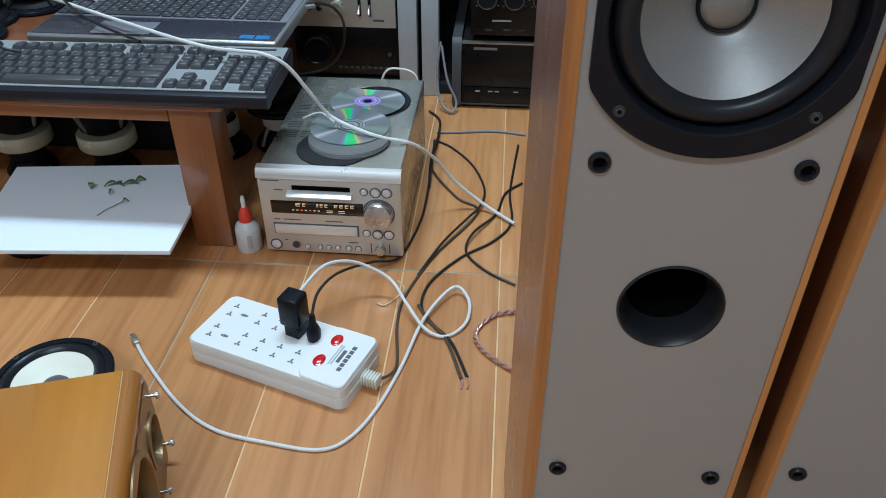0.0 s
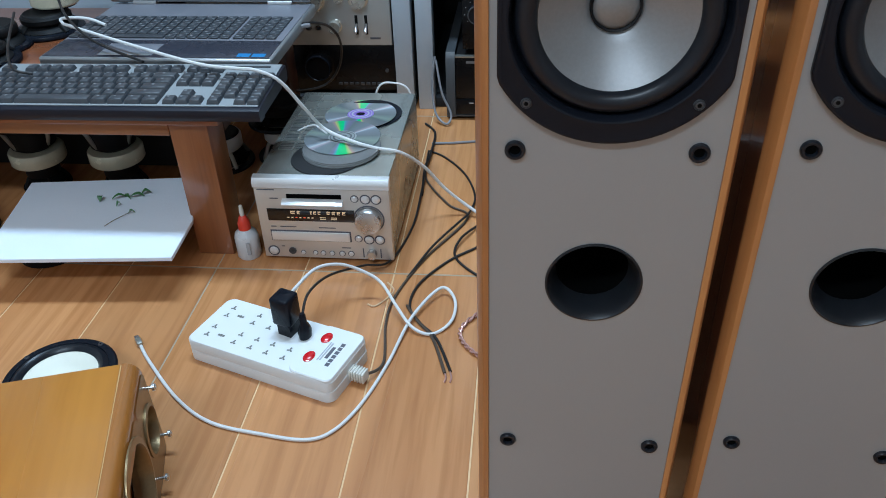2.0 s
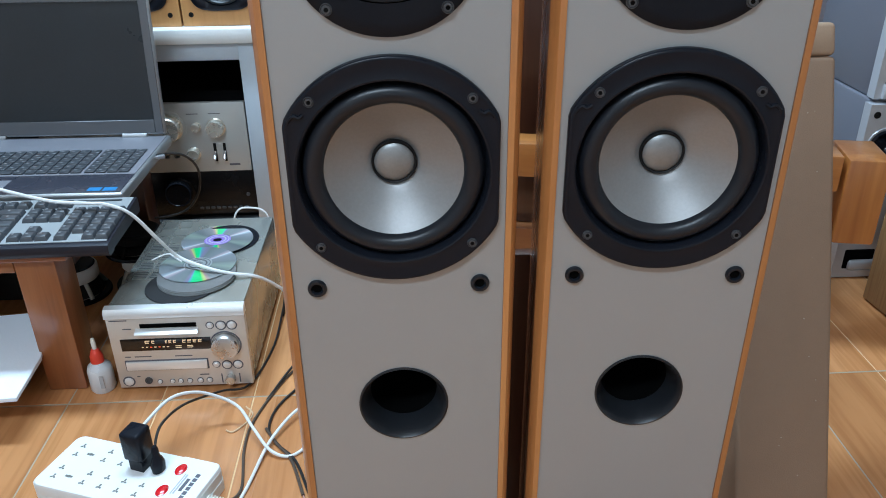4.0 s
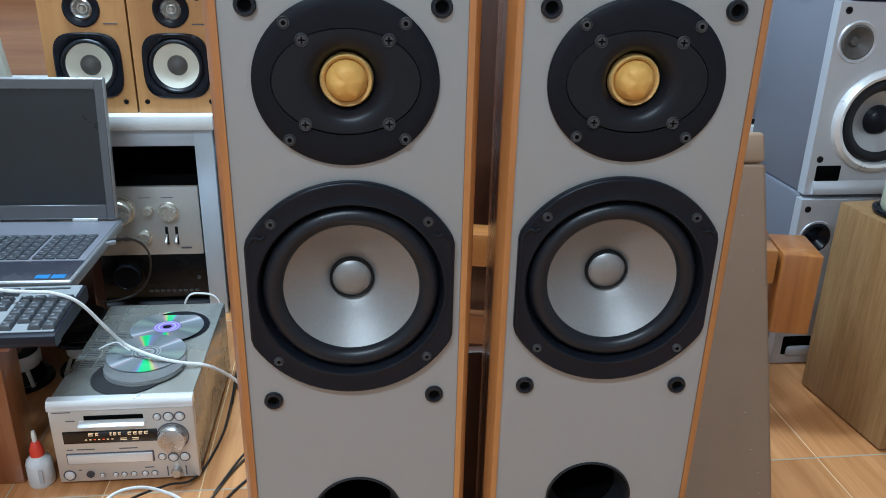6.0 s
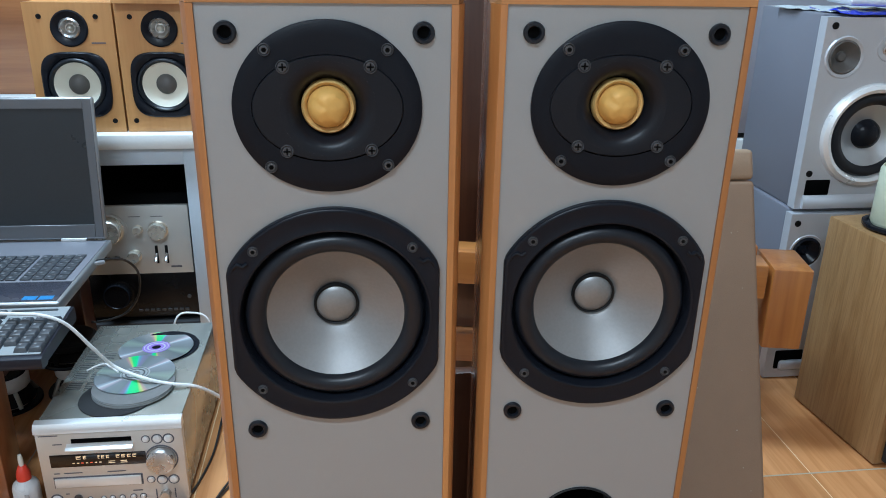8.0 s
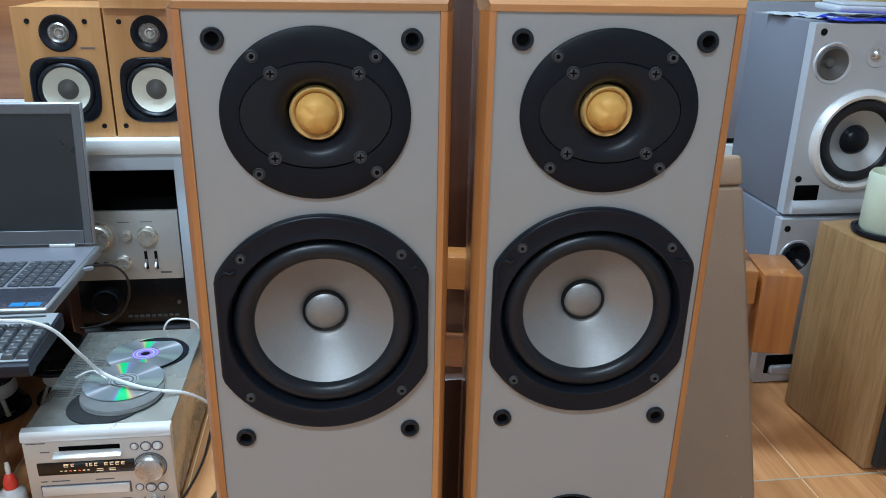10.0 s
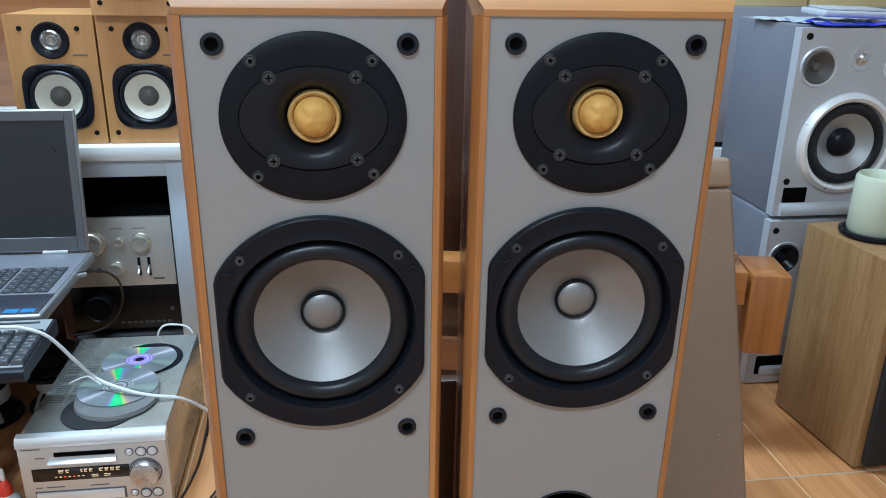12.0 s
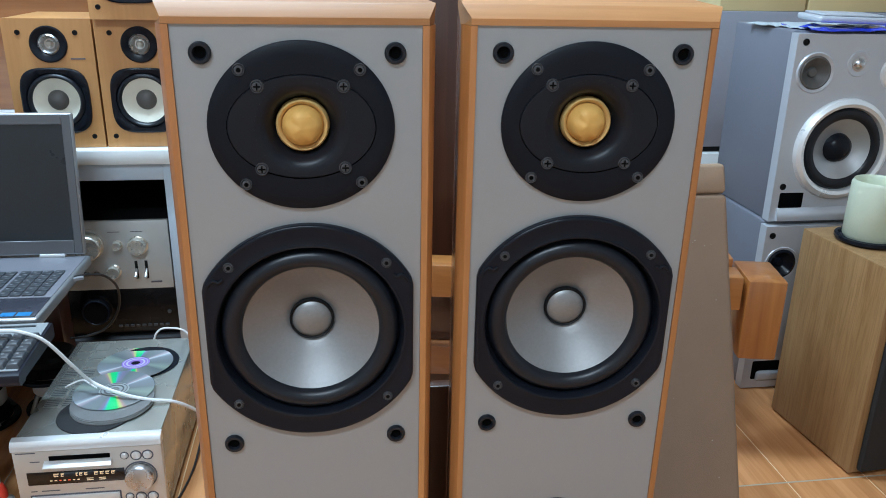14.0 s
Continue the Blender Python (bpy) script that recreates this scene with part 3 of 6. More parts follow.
def bored_plate(bm, x0, x1, z0, z1, thick, holes, cuts, bev=0.0):
    """An upright board facing -y at y=0, with a round bore (x, z, r) in each band between the cuts."""
    rim = []
    zs = [z0, *cuts, z1]
    for (za, zb), hole in zip(zip(zs, zs[1:]), holes):
        if hole is None:
            v = [bm.verts.new((x, 0, z)) for x, z in ((x0, za), (x1, za), (x1, zb), (x0, zb))]
            bm.faces.new(v)
            continue
        cx, cz, r = hole
        ang = [2 * math.pi * k / 48 for k in range(48)] + [math.atan2(z - cz, x - cx) % (2 * math.pi) for x in (x0, x1) for z in (za, zb)]
        ang = sorted(set(round(a, 5) for a in ang))
        vi, vo, vb = [], [], []
        for a in ang:
            ca, sa = math.cos(a), math.sin(a)
            e = 1e9
            for lim, cc, c0 in ((x0, ca, cx), (x1, ca, cx), (za, sa, cz), (zb, sa, cz)):
                if abs(cc) > 1e-9 and (lim - c0) / cc > 1e-9:
                    e = min(e, (lim - c0) / cc)
            vi.append(bm.verts.new((cx + r * ca, 0, cz + r * sa)))
            vo.append(bm.verts.new((cx + e * ca, 0, cz + e * sa)))
            vb.append(bm.verts.new((cx + r * ca, thick, cz + r * sa)))
        n = len(ang)
        for k in range(n):
            j = (k + 1) % n
            bm.faces.new([vi[k], vi[j], vo[j], vo[k]])
            bm.faces.new([vb[k], vb[j], vi[j], vi[k]])
    for a, b in (((x0, z0), (x1, z0)), ((x1, z0), (x1, z1)), ((x1, z1), (x0, z1)), ((x0, z1), (x0, z0))):
        bm.faces.new([bm.verts.new(p) for p in ((a[0], 0, a[1]), (b[0], 0, b[1]), (b[0], thick, b[1]), (a[0], thick, a[1]))])
    bmesh.ops.remove_doubles(bm, verts=bm.verts, dist=1e-6)
    if bev:
        lim = lambda v: v.co.y < 1e-6 and (min(abs(v.co.x - x0), abs(v.co.x - x1)) < 1e-6 or min(abs(v.co.z - z0), abs(v.co.z - z1)) < 1e-6)
        es = [e for e in bm.edges if lim(e.verts[0]) and lim(e.verts[1]) and e.calc_face_angle(0) > 1]
        bmesh.ops.bevel(bm, geom=es, offset=bev, segments=3, affect="EDGES", profile=0.5)
    return bm


# ---- tower loudspeakers ----
def tower(m, label, skew):
    t = thing("tower_speaker", m, label, "speaker", "pair of tower speakers")
    H, W, D = 0.7662, 0.0774, 0.17
    fw, ftop, lip = 0.0690, 0.7548, 0.0037
    # the wooden shell: two side boards, top and bottom, with chamfered front edges
    for s in (-1, 1):
        bm = B()
        pts = [(s * fw, -0.0015), (s * (fw + lip), -0.0015), (s * (fw + lip + 0.0006), -0.0010), (s * (W - 0.0006), 0.0075), (s * W, 0.0088), (s * W, 0.011), (s * fw, 0.011)]
        prism(bm, pts if s > 0 else pts[::-1], 0.0, ftop - 0.0002)
        part("edge_strip", bm, "cherry", t, "chamfered cherry front edge")
        bm = B()
        prism(bm, [(s * (W - 0.014), 0.0112), (s * W, 0.0112), (s * W + skew, D), (s * (W - 0.014) + skew, D)], 0.0, H - 0.0135)
        part("side_panel", bm, "cherry_gloss", t, "glossy reddish side")
    bm = B()
    prof = [(-0.0015, ftop), (-0.0015, ftop + lip), (-0.0010, ftop + lip + 0.0006), (0.0076, H - 0.0007), (0.0088, H), (D, H), (D, H - 0.013), (0.011, H - 0.013), (0.006, ftop)]
    lo, hi = [], []
    for y, z in prof:
        k = W - max(0.0, (0.0085 - y)) * (W - fw - lip) / 0.01
        e = skew if y > 0.1 else 0.0
        lo.append(bm.verts.new((e - k, y, z)))
        hi.append(bm.verts.new((e + k, y, z)))
    for i in range(len(prof)):
        j = (i + 1) % len(prof)
        bm.faces.new([lo[i], lo[j], hi[j], hi[i]])
    bm.faces.new(lo)
    bm.faces.new(hi[::-1])
    part("top_panel", bm, "cherry_top", t, "cherry veneer top with a chamfered front edge")
    part("back_panel", rbox((skew - W + 0.015, D - 0.015, 0.0), (skew + W - 0.015, D - 0.001, H - 0.014)), "darkwood", t)
    # the baffle, with the port bored through it
    port_z = 0.3894
    bm = bored_plate(B(), -0.0689, 0.0689, 0.0, ftop, 0.030, [None, (0, port_z, 0.0308), (0, 0.5670, 0.0620), (0, 0.6980, 0.0250)], [0.3155, 0.4565, 0.638])
    part("front_baffle", bm, "baffle", t, "warm grey painted front")
    # port flare
    flare = ring_part("port", [(0.0318, 0.0), (0.0317, 0.0007), (0.0306, 0.0011), (0.0292, -0.0006), (0.0276, -0.0040), (0.0262, -0.0085), (0.0250, -0.0135), (0.0242, -0.0185)], "port_black", t, at(0, port_z, -0.0002), 56, label="flared black bass port")
    # tube painted near-black so that the port looks deep and unlit
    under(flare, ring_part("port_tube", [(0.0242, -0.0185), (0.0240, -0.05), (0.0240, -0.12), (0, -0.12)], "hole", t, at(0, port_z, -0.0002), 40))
    # woofer frame: a disc cut straight on both sides
    R, flat, wz = 0.0728, 0.0643, 0.5670
    bm = B()
    prof_r = [(1.0, 0.0), (1.0, 0.0034), (0.992, 0.0045), (0.978, 0.0050), (0.962, 0.0048), (0.90, 0.0046), (0.835, 0.0046), (0.818, 0.0050), (0.803, 0.0046), (0.788, 0.0026), (0.776, -0.006)]
    rings = []
    n = 96
    for f, h in prof_r:
        ring = []
        for k in range(n):
            a = 2 * math.pi * k / n
            r = R * f
            r = min(r, (flat - min(1 - f, 0.038) * R) / max(abs(math.cos(a)), 1e-6))
            ring.append(bm.verts.new((r * math.cos(a), r * math.sin(a), h)))
        rings.append(ring)
    for p, q in zip(rings, rings[1:]):
        for k in range(n):
            bm.faces.new([p[k], p[(k + 1) % n], q[(k + 1) % n], q[k]])
    fr = part("woofer_frame", bm, "satin_black", t, "black frame with straight sides")
    fr.matrix_basis = at(0, wz, -0.0002)
    roll = [(0.0568, -0.0062), (0.0558, -0.0052)] + [(0.0492 + 0.0062 * math.cos(math.pi * k / 12), -0.0032 + 0.0066 * math.sin(math.pi * k / 12)) for k in range(13)] + [(0.0428, -0.0028), (0.0423, -0.0034)]
    ring_part("surround", roll, "rubber", t, at(0, wz), 72, label="rolled black rubber surround")
    ring_part("cone", [(0.0429, -0.0024), (0.0370, -0.0066), (0.0300, -0.0114), (0.0220, -0.0160), (0.0155, -0.0192), (0.0140, -0.0205), (0.0138, -0.0235)], "cone", t, at(0, wz), 72, label="metallised silver cone")
    ring_part("cap_ring", [(0.0145, -0.0215), (0.0144, -0.0180), (0.0138, -0.0170), (0.0128, -0.0176), (0.0126, -0.021)], "black", t, at(0, wz), 48)
    ring_part("dust_cap", [(0.0128, -0.0185), (0.0120, -0.0176), (0.0098, -0.0164), (0.0066, -0.0155), (0.003, -0.0151), (0, -0.0150)], "cap", t, at(0, wz), 40)
    under(fr, *[o for o in t.children if o.name.split(".")[0] in ("surround", "cone", "cap_ring", "dust_cap")])
    for x, z in ((-0.0473, 0.6142), (0.0473, 0.6142), (-0.0476, 0.5199), (0.0476, 0.5199)):
        screw_part(t, at(x, z, -0.0048), 0.0023)
    for s in (-1, 1):
        bm = B()
        tube(bm, [(s * 0.0618, -0.0036, 0.5990), (s * 0.0598, -0.0046, 0.6036), (s * 0.0568, -0.0050, 0.6060), (s * 0.0540, -0.0052, 0.6048), (s * 0.0512, -0.0050, 0.6066)], 0.0013, 8, 5)
        part("frame_rib", bm, "satin_black", t)
    # tweeter: an oval plate, an inner oval joint, a shallow horn and the gold dome
    tz = 0.6980
    bm = B()
    ovals = [(0.0530, 0.0486, 0.0), (0.0530, 0.0486, 0.0018), (0.0521, 0.0477, 0.0026), (0.0470, 0.0410, 0.0031), (0.0423, 0.0302, 0.0031)]
    rings = [[bm.verts.new((a * math.cos(2 * math.pi * q / 72), b * math.sin(2 * math.pi * q / 72), h)) for q in range(72)] for a, b, h in ovals]
    for p, q in zip(rings, rings[1:]):
        for i in range(72):
            bm.faces.new([p[i], p[(i + 1) % 72], q[(i + 1) % 72], q[i]])
    part("tweeter_plate", bm, "plate_black", t, "oval black tweeter plate").matrix_basis = at(0, tz, -0.0002)
    ring_part("plate_groove", [(0.0302, 0.0031), (0.0298, 0.0006), (0.0286, 0.0006)], "hole", t, at(0, tz, -0.0002), 64, 1.40, 1.0)
    bm = B()
    ovals = [(0.0420, 0.0297, 0.0004), (0.0420, 0.0297, 0.0028), (0.0414, 0.0291, 0.0035), (0.0340, 0.0280, 0.0035), (0.0268, 0.0268, 0.0034)]
    rings = [[bm.verts.new((a * math.cos(2 * math.pi * q / 72), b * math.sin(2 * math.pi * q / 72), h)) for q in range(72)] for a, b, h in ovals]
    for p, q in zip(rings, rings[1:]):
        for i in range(72):
            bm.faces.new([p[i], p[(i + 1) % 72], q[(i + 1) % 72], q[i]])
    part("inner_plate", bm, "horn_black", t).matrix_basis = at(0, tz, -0.0003)
    ring_part("horn_throat", [(0.0268, 0.0034), (0.0245, 0.0032), (0.0225, 0.0026), (0.0208, 0.0015), (0.0193, -0.0002), (0.0180, -0.0026), (0.0169, -0.0055), (0.0158, -0.0090)], "horn_black", t, at(0, tz, -0.0003), 64)
    ring_part("dome_ring", [(0.0156, -0.0080), (0.0152, -0.0034), (0.0142, -0.0018), (0.0129, -0.0026), (0.0119, -0.0052)], "gold_ring", t, at(0, tz), 48, label="gold surround ring")
    bm = B()
    dome = [(0.0121, -0.0062), (0.0117, -0.0024), (0.0104, 0.0008), (0.0084, 0.0030), (0.0058, 0.0045), (0.0030, 0.0053), (0, 0.0055)]
    lathe(bm, dome, 40)
    for v in bm.verts:
        v.co.z += 0.0016 * (noise.noise(v.co * 190) - 0.1) * (1 if v.co.z > -0.002 else 0)
    ob = part("dome", bm, "gold", t, "dented gold tweeter dome")
    ob.matrix_basis = at(0, tz)
    plate = next(o for o in t.children if o.name.split(".")[0] == "tweeter_plate")
    under(plate, *[o for o in t.children if o.name.split(".")[0] in ("plate_groove", "inner_plate", "horn_throat", "dome_ring", "dome")])
    for sx in (-1, 1):
        for sz in (-1, 1):
            screw_part(t, at(sx * 0.0333, tz + sz * 0.0327, -0.0031), 0.0025)
            screw_part(t, at(sx * 0.0239, tz + sz * 0.0236, -0.0037), 0.0027, True)
    # grille pegs
    for z, w in ((0.7395, 0.0535), (0.4876, 0.0533), (0.2338, 0.0540)):
        for s in (-1, 1):
            sock = ring_part("grille_socket", [(0.0062, 0.0), (0.0062, 0.0018), (0.0055, 0.0027), (0.0040, 0.0027), (0.0033, 0.0012), (0.0032, 0.0004)], "rubber", t, at(s * w, z), 24)
            under(sock, ring_part("socket_hole", [(0.0034, 0.0004), (0, 0.0004)], "hole", t, at(s * w, z), 18))
    return t


LEAN = 0.87
tower(pose(0, 0, 0, LEAN, 0, 0), "grey-fronted cherry-veneer tower speaker with a gold tweeter dome", -0.008)
tower(pose(0.1712, 0.0065, 0, 1.31, 0, -3.91), "grey-fronted cherry-veneer tower speaker turned slightly inward", 0.012)


# ---- leaning slim cabinet behind the towers ----
def leaning_cabinet():
    t = thing("slim_speaker_cabinet", pose(0.428, 0.172, 0.0, -21.7), "dusty brown vinyl slim cabinet leaning back against a bench", "speaker")
    part("body", rbox((-0.055, 0.0, 0.0), (0.055, 0.07, 0.575), 0.006, 3), "brown_vinyl", t)
    part("end_cap", rbox((-0.0548, 0.0004, 0.5755), (0.0548, 0.0696, 0.612), 0.006, 3), "brown_cap", t, "tan end cap with rounded corners")
    for k in range(18):
        x, z = -0.05 + 0.1 * random.random(), 0.10 + 0.46 * random.random()
        r = 0.0003 + 0.0005 * random.random()
        part("paint_fleck", rbox((x - r, -0.0006, z - r * 0.8), (x + r, 0.0004, z + r), 0.0001), "fleck", t)
    for s in (-1, 1):
        part("foot", rbox((s * 0.035 - 0.01, 0.01, -0.004), (s * 0.035 + 0.01, 0.05, 0.002), 0.001), "black", t)


leaning_cabinet()


# ---- varnished bench frame behind the towers ----
def bench():
    t = thing("wooden_bench", pose(0.69, 0.65, 0, 0, 0, -12) @ pose(-0.69, -0.65, 0), "orange varnished wooden bench frame behind the speakers", "bench")
    part("front_rail", rbox((-0.02, 0.609, 0.268), (0.6675, 0.66, 0.325), 0.003), "bench", t)
    part("back_rail", rbox((0.27, 0.80, 0.268), (0.655, 0.835, 0.332), 0.003), "bench", t)
    part("end_post", rbox((0.6735, 0.604, 0.184), (0.735, 0.70, 0.322), 0.004), "bench_z", t, "square orange end block")
    part("cross_piece", rbox((0.61, 0.662, 0.30), (0.663, 0.798, 0.338), 0.003), "bench_z", t)
    part("seat_board", rbox((0.27, 0.677, 0.312), (0.598, 0.798, 0.328), 0.002), "bench", t)
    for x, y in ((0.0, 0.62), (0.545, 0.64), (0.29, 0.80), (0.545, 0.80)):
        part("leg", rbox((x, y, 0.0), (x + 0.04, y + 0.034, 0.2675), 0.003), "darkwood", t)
    # dark boards added under the rail to darken the gap between the towers
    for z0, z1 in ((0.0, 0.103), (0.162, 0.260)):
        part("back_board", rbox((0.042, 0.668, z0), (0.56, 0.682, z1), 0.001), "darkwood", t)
    part("low_shelf", rbox((0.041, 0.645, 0.105), (0.544, 0.80, 0.160), 0.002), "table_x", t)


bench()
# added board: blocks rear light and stands in for shade in the tower gap
bd = thing("wooden_board", pose(0, 0, 0), "dark board added behind the tower speakers to shade their gap", "board")
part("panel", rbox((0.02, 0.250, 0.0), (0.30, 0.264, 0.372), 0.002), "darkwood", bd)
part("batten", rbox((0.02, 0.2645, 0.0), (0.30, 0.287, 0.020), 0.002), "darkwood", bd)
# added cabinet: dark filler behind the tower gap, hidden elsewhere by the towers
dk = thing("dark_cabinet", pose(0.0, 0.0, 0.0), "dark cabinet added to darken the gap between the tower speakers", "cabinet")
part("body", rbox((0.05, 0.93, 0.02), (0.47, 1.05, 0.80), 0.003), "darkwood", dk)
part("plinth", rbox((0.06, 0.94, 0.0), (0.46, 1.05, 0.0195)), "black", dk)


# ---- small shelf speakers ----
def square_ring(bm, R, p, prof, n=64):
    """Rings between a circle (p=2) and a rounded square (p=4)."""
    rings = []
    for f, h, q in prof:
        ring = []
        for k in range(n):
            a = 2 * math.pi * k / n
            c, s = abs(math.cos(a)), abs(math.sin(a))
            r = R * f / (c ** q + s ** q) ** (1 / q)
            ring.append(bm.verts.new((r * math.cos(a), r * math.sin(a), h)))
        rings.append(ring)
    for a, b in zip(rings, rings[1:]):
        for k in range(n):
            bm.faces.new([a[k], a[(k + 1) % n], b[(k + 1) % n], b[k]])
    return bm


def shelf_speaker(m, label):
    t = thing("bookshelf_speaker", m, label, "speaker", "beech bookshelf speakers")
    part("cabinet", rbox((-0.079, 0.0155, 0.0), (0.079, 0.20, 0.242), 0.003), "beech", t)
    part("front_board", bored_plate(B(), -0.079, 0.079, 0.0, 0.242, 0.015, [(0, 0.091, 0.0505), (0, 0.196, 0.0192)], [0.158], 0.003), "beech", t)
    bm = B()
    square_ring(bm, 0.062, 3, [(1.0, 0.0, 3.7), (1.0, 0.004, 3.7), (0.96, 0.0062, 3.4), (0.86, 0.005, 2.2), (0.83, 0.002, 2.0), (0.82, -0.003, 2.0)])
    part("woofer_frame", bm, "satin_black", t).matrix_basis = at(0, 0.091, -0.0003)
    ring_part("surround", [(0.0525, 0.0), (0.050, 0.005), (0.047, 0.0065), (0.044, 0.004), (0.0425, 0.0)], "rubber", t, at(0, 0.091, -0.001), 40)
    ring_part("cone", [(0.0432, 0.001), (0.034, -0.004), (0.024, -0.0085), (0.018, -0.011), (0, -0.0115)], "ivory_cone", t, at(0, 0.091, -0.001), 40, label="ivory cone")
    ring_part("dust_cap", [(0.0195, -0.0108), (0.0175, -0.006), (0.011, -0.002), (0.004, -0.0006), (0, -0.0004)], "grey_cap", t, at(0, 0.091, -0.001), 32)
    ring_part("tweeter_plate", [(0.0335, 0.0), (0.0335, 0.003), (0.031, 0.0045), (0.023, 0.003), (0.019, 0.001)], "satin_black", t, at(0, 0.196, -0.0003), 40)
    ring_part("tweeter_horn", [(0.0195, 0.001), (0.0165, 0.004), (0.0125, -0.002), (0.0095, -0.006), (0, -0.0065)], "steel", t, at(0, 0.196, -0.0006), 32, label="bright metal ring")
    ring_part("tweeter_dome", [(0.0075, -0.006), (0.0065, -0.002), (0.004, 0.0005), (0, 0.001)], "zinc", t, at(0, 0.196, -0.0006), 24)
    for x, z in ((-0.052, 0.217), (0.049, 0.217), (-0.062, 0.022), (0.060, 0.022)):
        ring_part("grille_socket", [(0.0048, 0.0), (0.0048, 0.001), (0.0030, 0.001), (0.0028, -0.002 + 0.0022), (0, 0.0002)], "black", t, at(x, z, -0.0002), 16)
    kids = {o.name.split(".")[0]: o for o in t.children}
    under(kids["woofer_frame"], kids["surround"], kids["cone"], kids["dust_cap"])
    under(kids["tweeter_plate"], kids["tweeter_horn"], kids["tweeter_dome"])
    part("badge_bar", rbox((0.036, -0.0006, 0.168), (0.062, -0.0002, 0.1705)), "ink", t)
    return t


SHELF_TOP = 0.436
shelf_speaker(pose(-0.4995, 1.128, SHELF_TOP, 0, 0, 0), "beech bookshelf speaker with an ivory cone on a white shelf")
shelf_speaker(pose(-0.3375, 1.128, SHELF_TOP, 0, 0, 0), "beech bookshelf speaker with an ivory cone under another speaker")
shelf_speaker(pose(-0.336, 1.105, SHELF_TOP + 0.2425, 0, 0, -1.5), "beech bookshelf speaker stacked on another speaker")


# ---- racks ----
def rack(x0, x1, top, label, posts):
    t = thing("equipment_rack", pose(0, 0, 0), label, "rack", "blue-grey racks")
    y0, y1 = 1.112, 1.60
    for a, b in posts:
        part("stile", rbox((a, y0, 0.0), (b, y0 + 0.035, top), 0.002), "rack", t)
    part("header", rbox((x0, y0 + 0.001, top - 0.034), (x1, y0 + 0.034, top - 0.001), 0.002), "rack", t)
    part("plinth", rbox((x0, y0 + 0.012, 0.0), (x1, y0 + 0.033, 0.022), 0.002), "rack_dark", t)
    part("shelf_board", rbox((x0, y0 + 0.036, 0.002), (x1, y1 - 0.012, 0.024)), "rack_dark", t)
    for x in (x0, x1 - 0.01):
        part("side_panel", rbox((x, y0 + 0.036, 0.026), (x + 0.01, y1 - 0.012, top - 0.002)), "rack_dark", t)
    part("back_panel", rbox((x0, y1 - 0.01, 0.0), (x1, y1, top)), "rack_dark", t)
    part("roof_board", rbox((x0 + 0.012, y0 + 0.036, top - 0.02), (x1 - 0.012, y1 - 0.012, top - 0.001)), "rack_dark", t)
    return t


rack(-1.42, -0.279, 0.406, "blue-grey enamelled equipment rack holding amplifiers", [(-0.316, -0.279), (-0.86, -0.83), (-1.42, -1.385)])
rack(-0.270, 0.33, 0.406, "blue-grey enamelled open rack beside another one", [(-0.270, -0.236), (0.296, 0.33)])
bm = rbox((-1.43, 1.100, 0.4065), (-0.274, 1.60, 0.4355), 0.003)
solid("shelf_slab", bm, "marble", Matrix(), "worn white board lying along the top of a rack", "shelf")


def silver_amp():
    t = thing("silver_amplifier", pose(-0.536, 1.135, 0.1325), "brushed silver vintage amplifier standing on a black amplifier", "amplifier")
    part("case", rbox((-0.21, 0.012, 0.0), (0.21, 0.36, 0.147), 0.002), "black", t)
    part("face_plate", rbox((-0.213, 0.0, -0.001), (0.213, 0.011, 0.149), 0.0015), "amp_face", t, "brushed aluminium face")
    def knob(x, z, r, d):
        ring_part("knob", [(r * 1.12, 0), (r * 1.12, 0.002), (r, 0.003), (r, d - 0.002), (r * 0.93, d), (r * 0.55, d), (0, d - 0.0008)], "amp_knob", t, at(x, z), 36)
    ring_part("volume_ring", [(0.036, 0.0), (0.036, 0.0015), (0.030, 0.002), (0.03, 0.0)], "amp_face", t, at(0.054, 0.097), 40)
    knob(0.054, 0.097, 0.026, 0.022)
    knob(0.110, 0.098, 0.009, 0.014)
    knob(0.150, 0.096, 0.018, 0.018)
    knob(0.097, 0.040, 0.013, 0.016)
    for x in (-0.02, 0.02, -0.08, -0.12):
        knob(x, 0.04, 0.010, 0.014)
    for x in (0.142, 0.162):
        part("lever_slot", rbox((x - 0.003, -0.0012, 0.022), (x + 0.003, -0.0002, 0.062), 0.0004), "black", t)
        bm = B()
        lathe(bm, [(0.0022, 0), (0.0036, 0.016), (0.003, 0.021), (0, 0.022)], 14, Matrix.Translation((x, -0.001, 0.044)) @ Matrix.Rotation(radians(128), 4, "X"))
        part("lever", bm, "steel", t)
    for x in (-0.003 + 0.045, 0.062):
        ring_part("jack", [(0.006, 0), (0.006, 0.004), (0.0035, 0.004), (0.003, 0.0), (0, 0.0)], "steel", t, at(x, 0.036), 18)
    for x in (0.105, 0.150):
        part("caption_bar", rbox((x - 0.012, -0.0006, 0.125), (x + 0.012, -0.0002, 0.1265)), "ink", t)
    part("caption_bar", rbox((0.168, -0.0006, 0.012), (0.190, -0.0002, 0.016)), "ink", t)


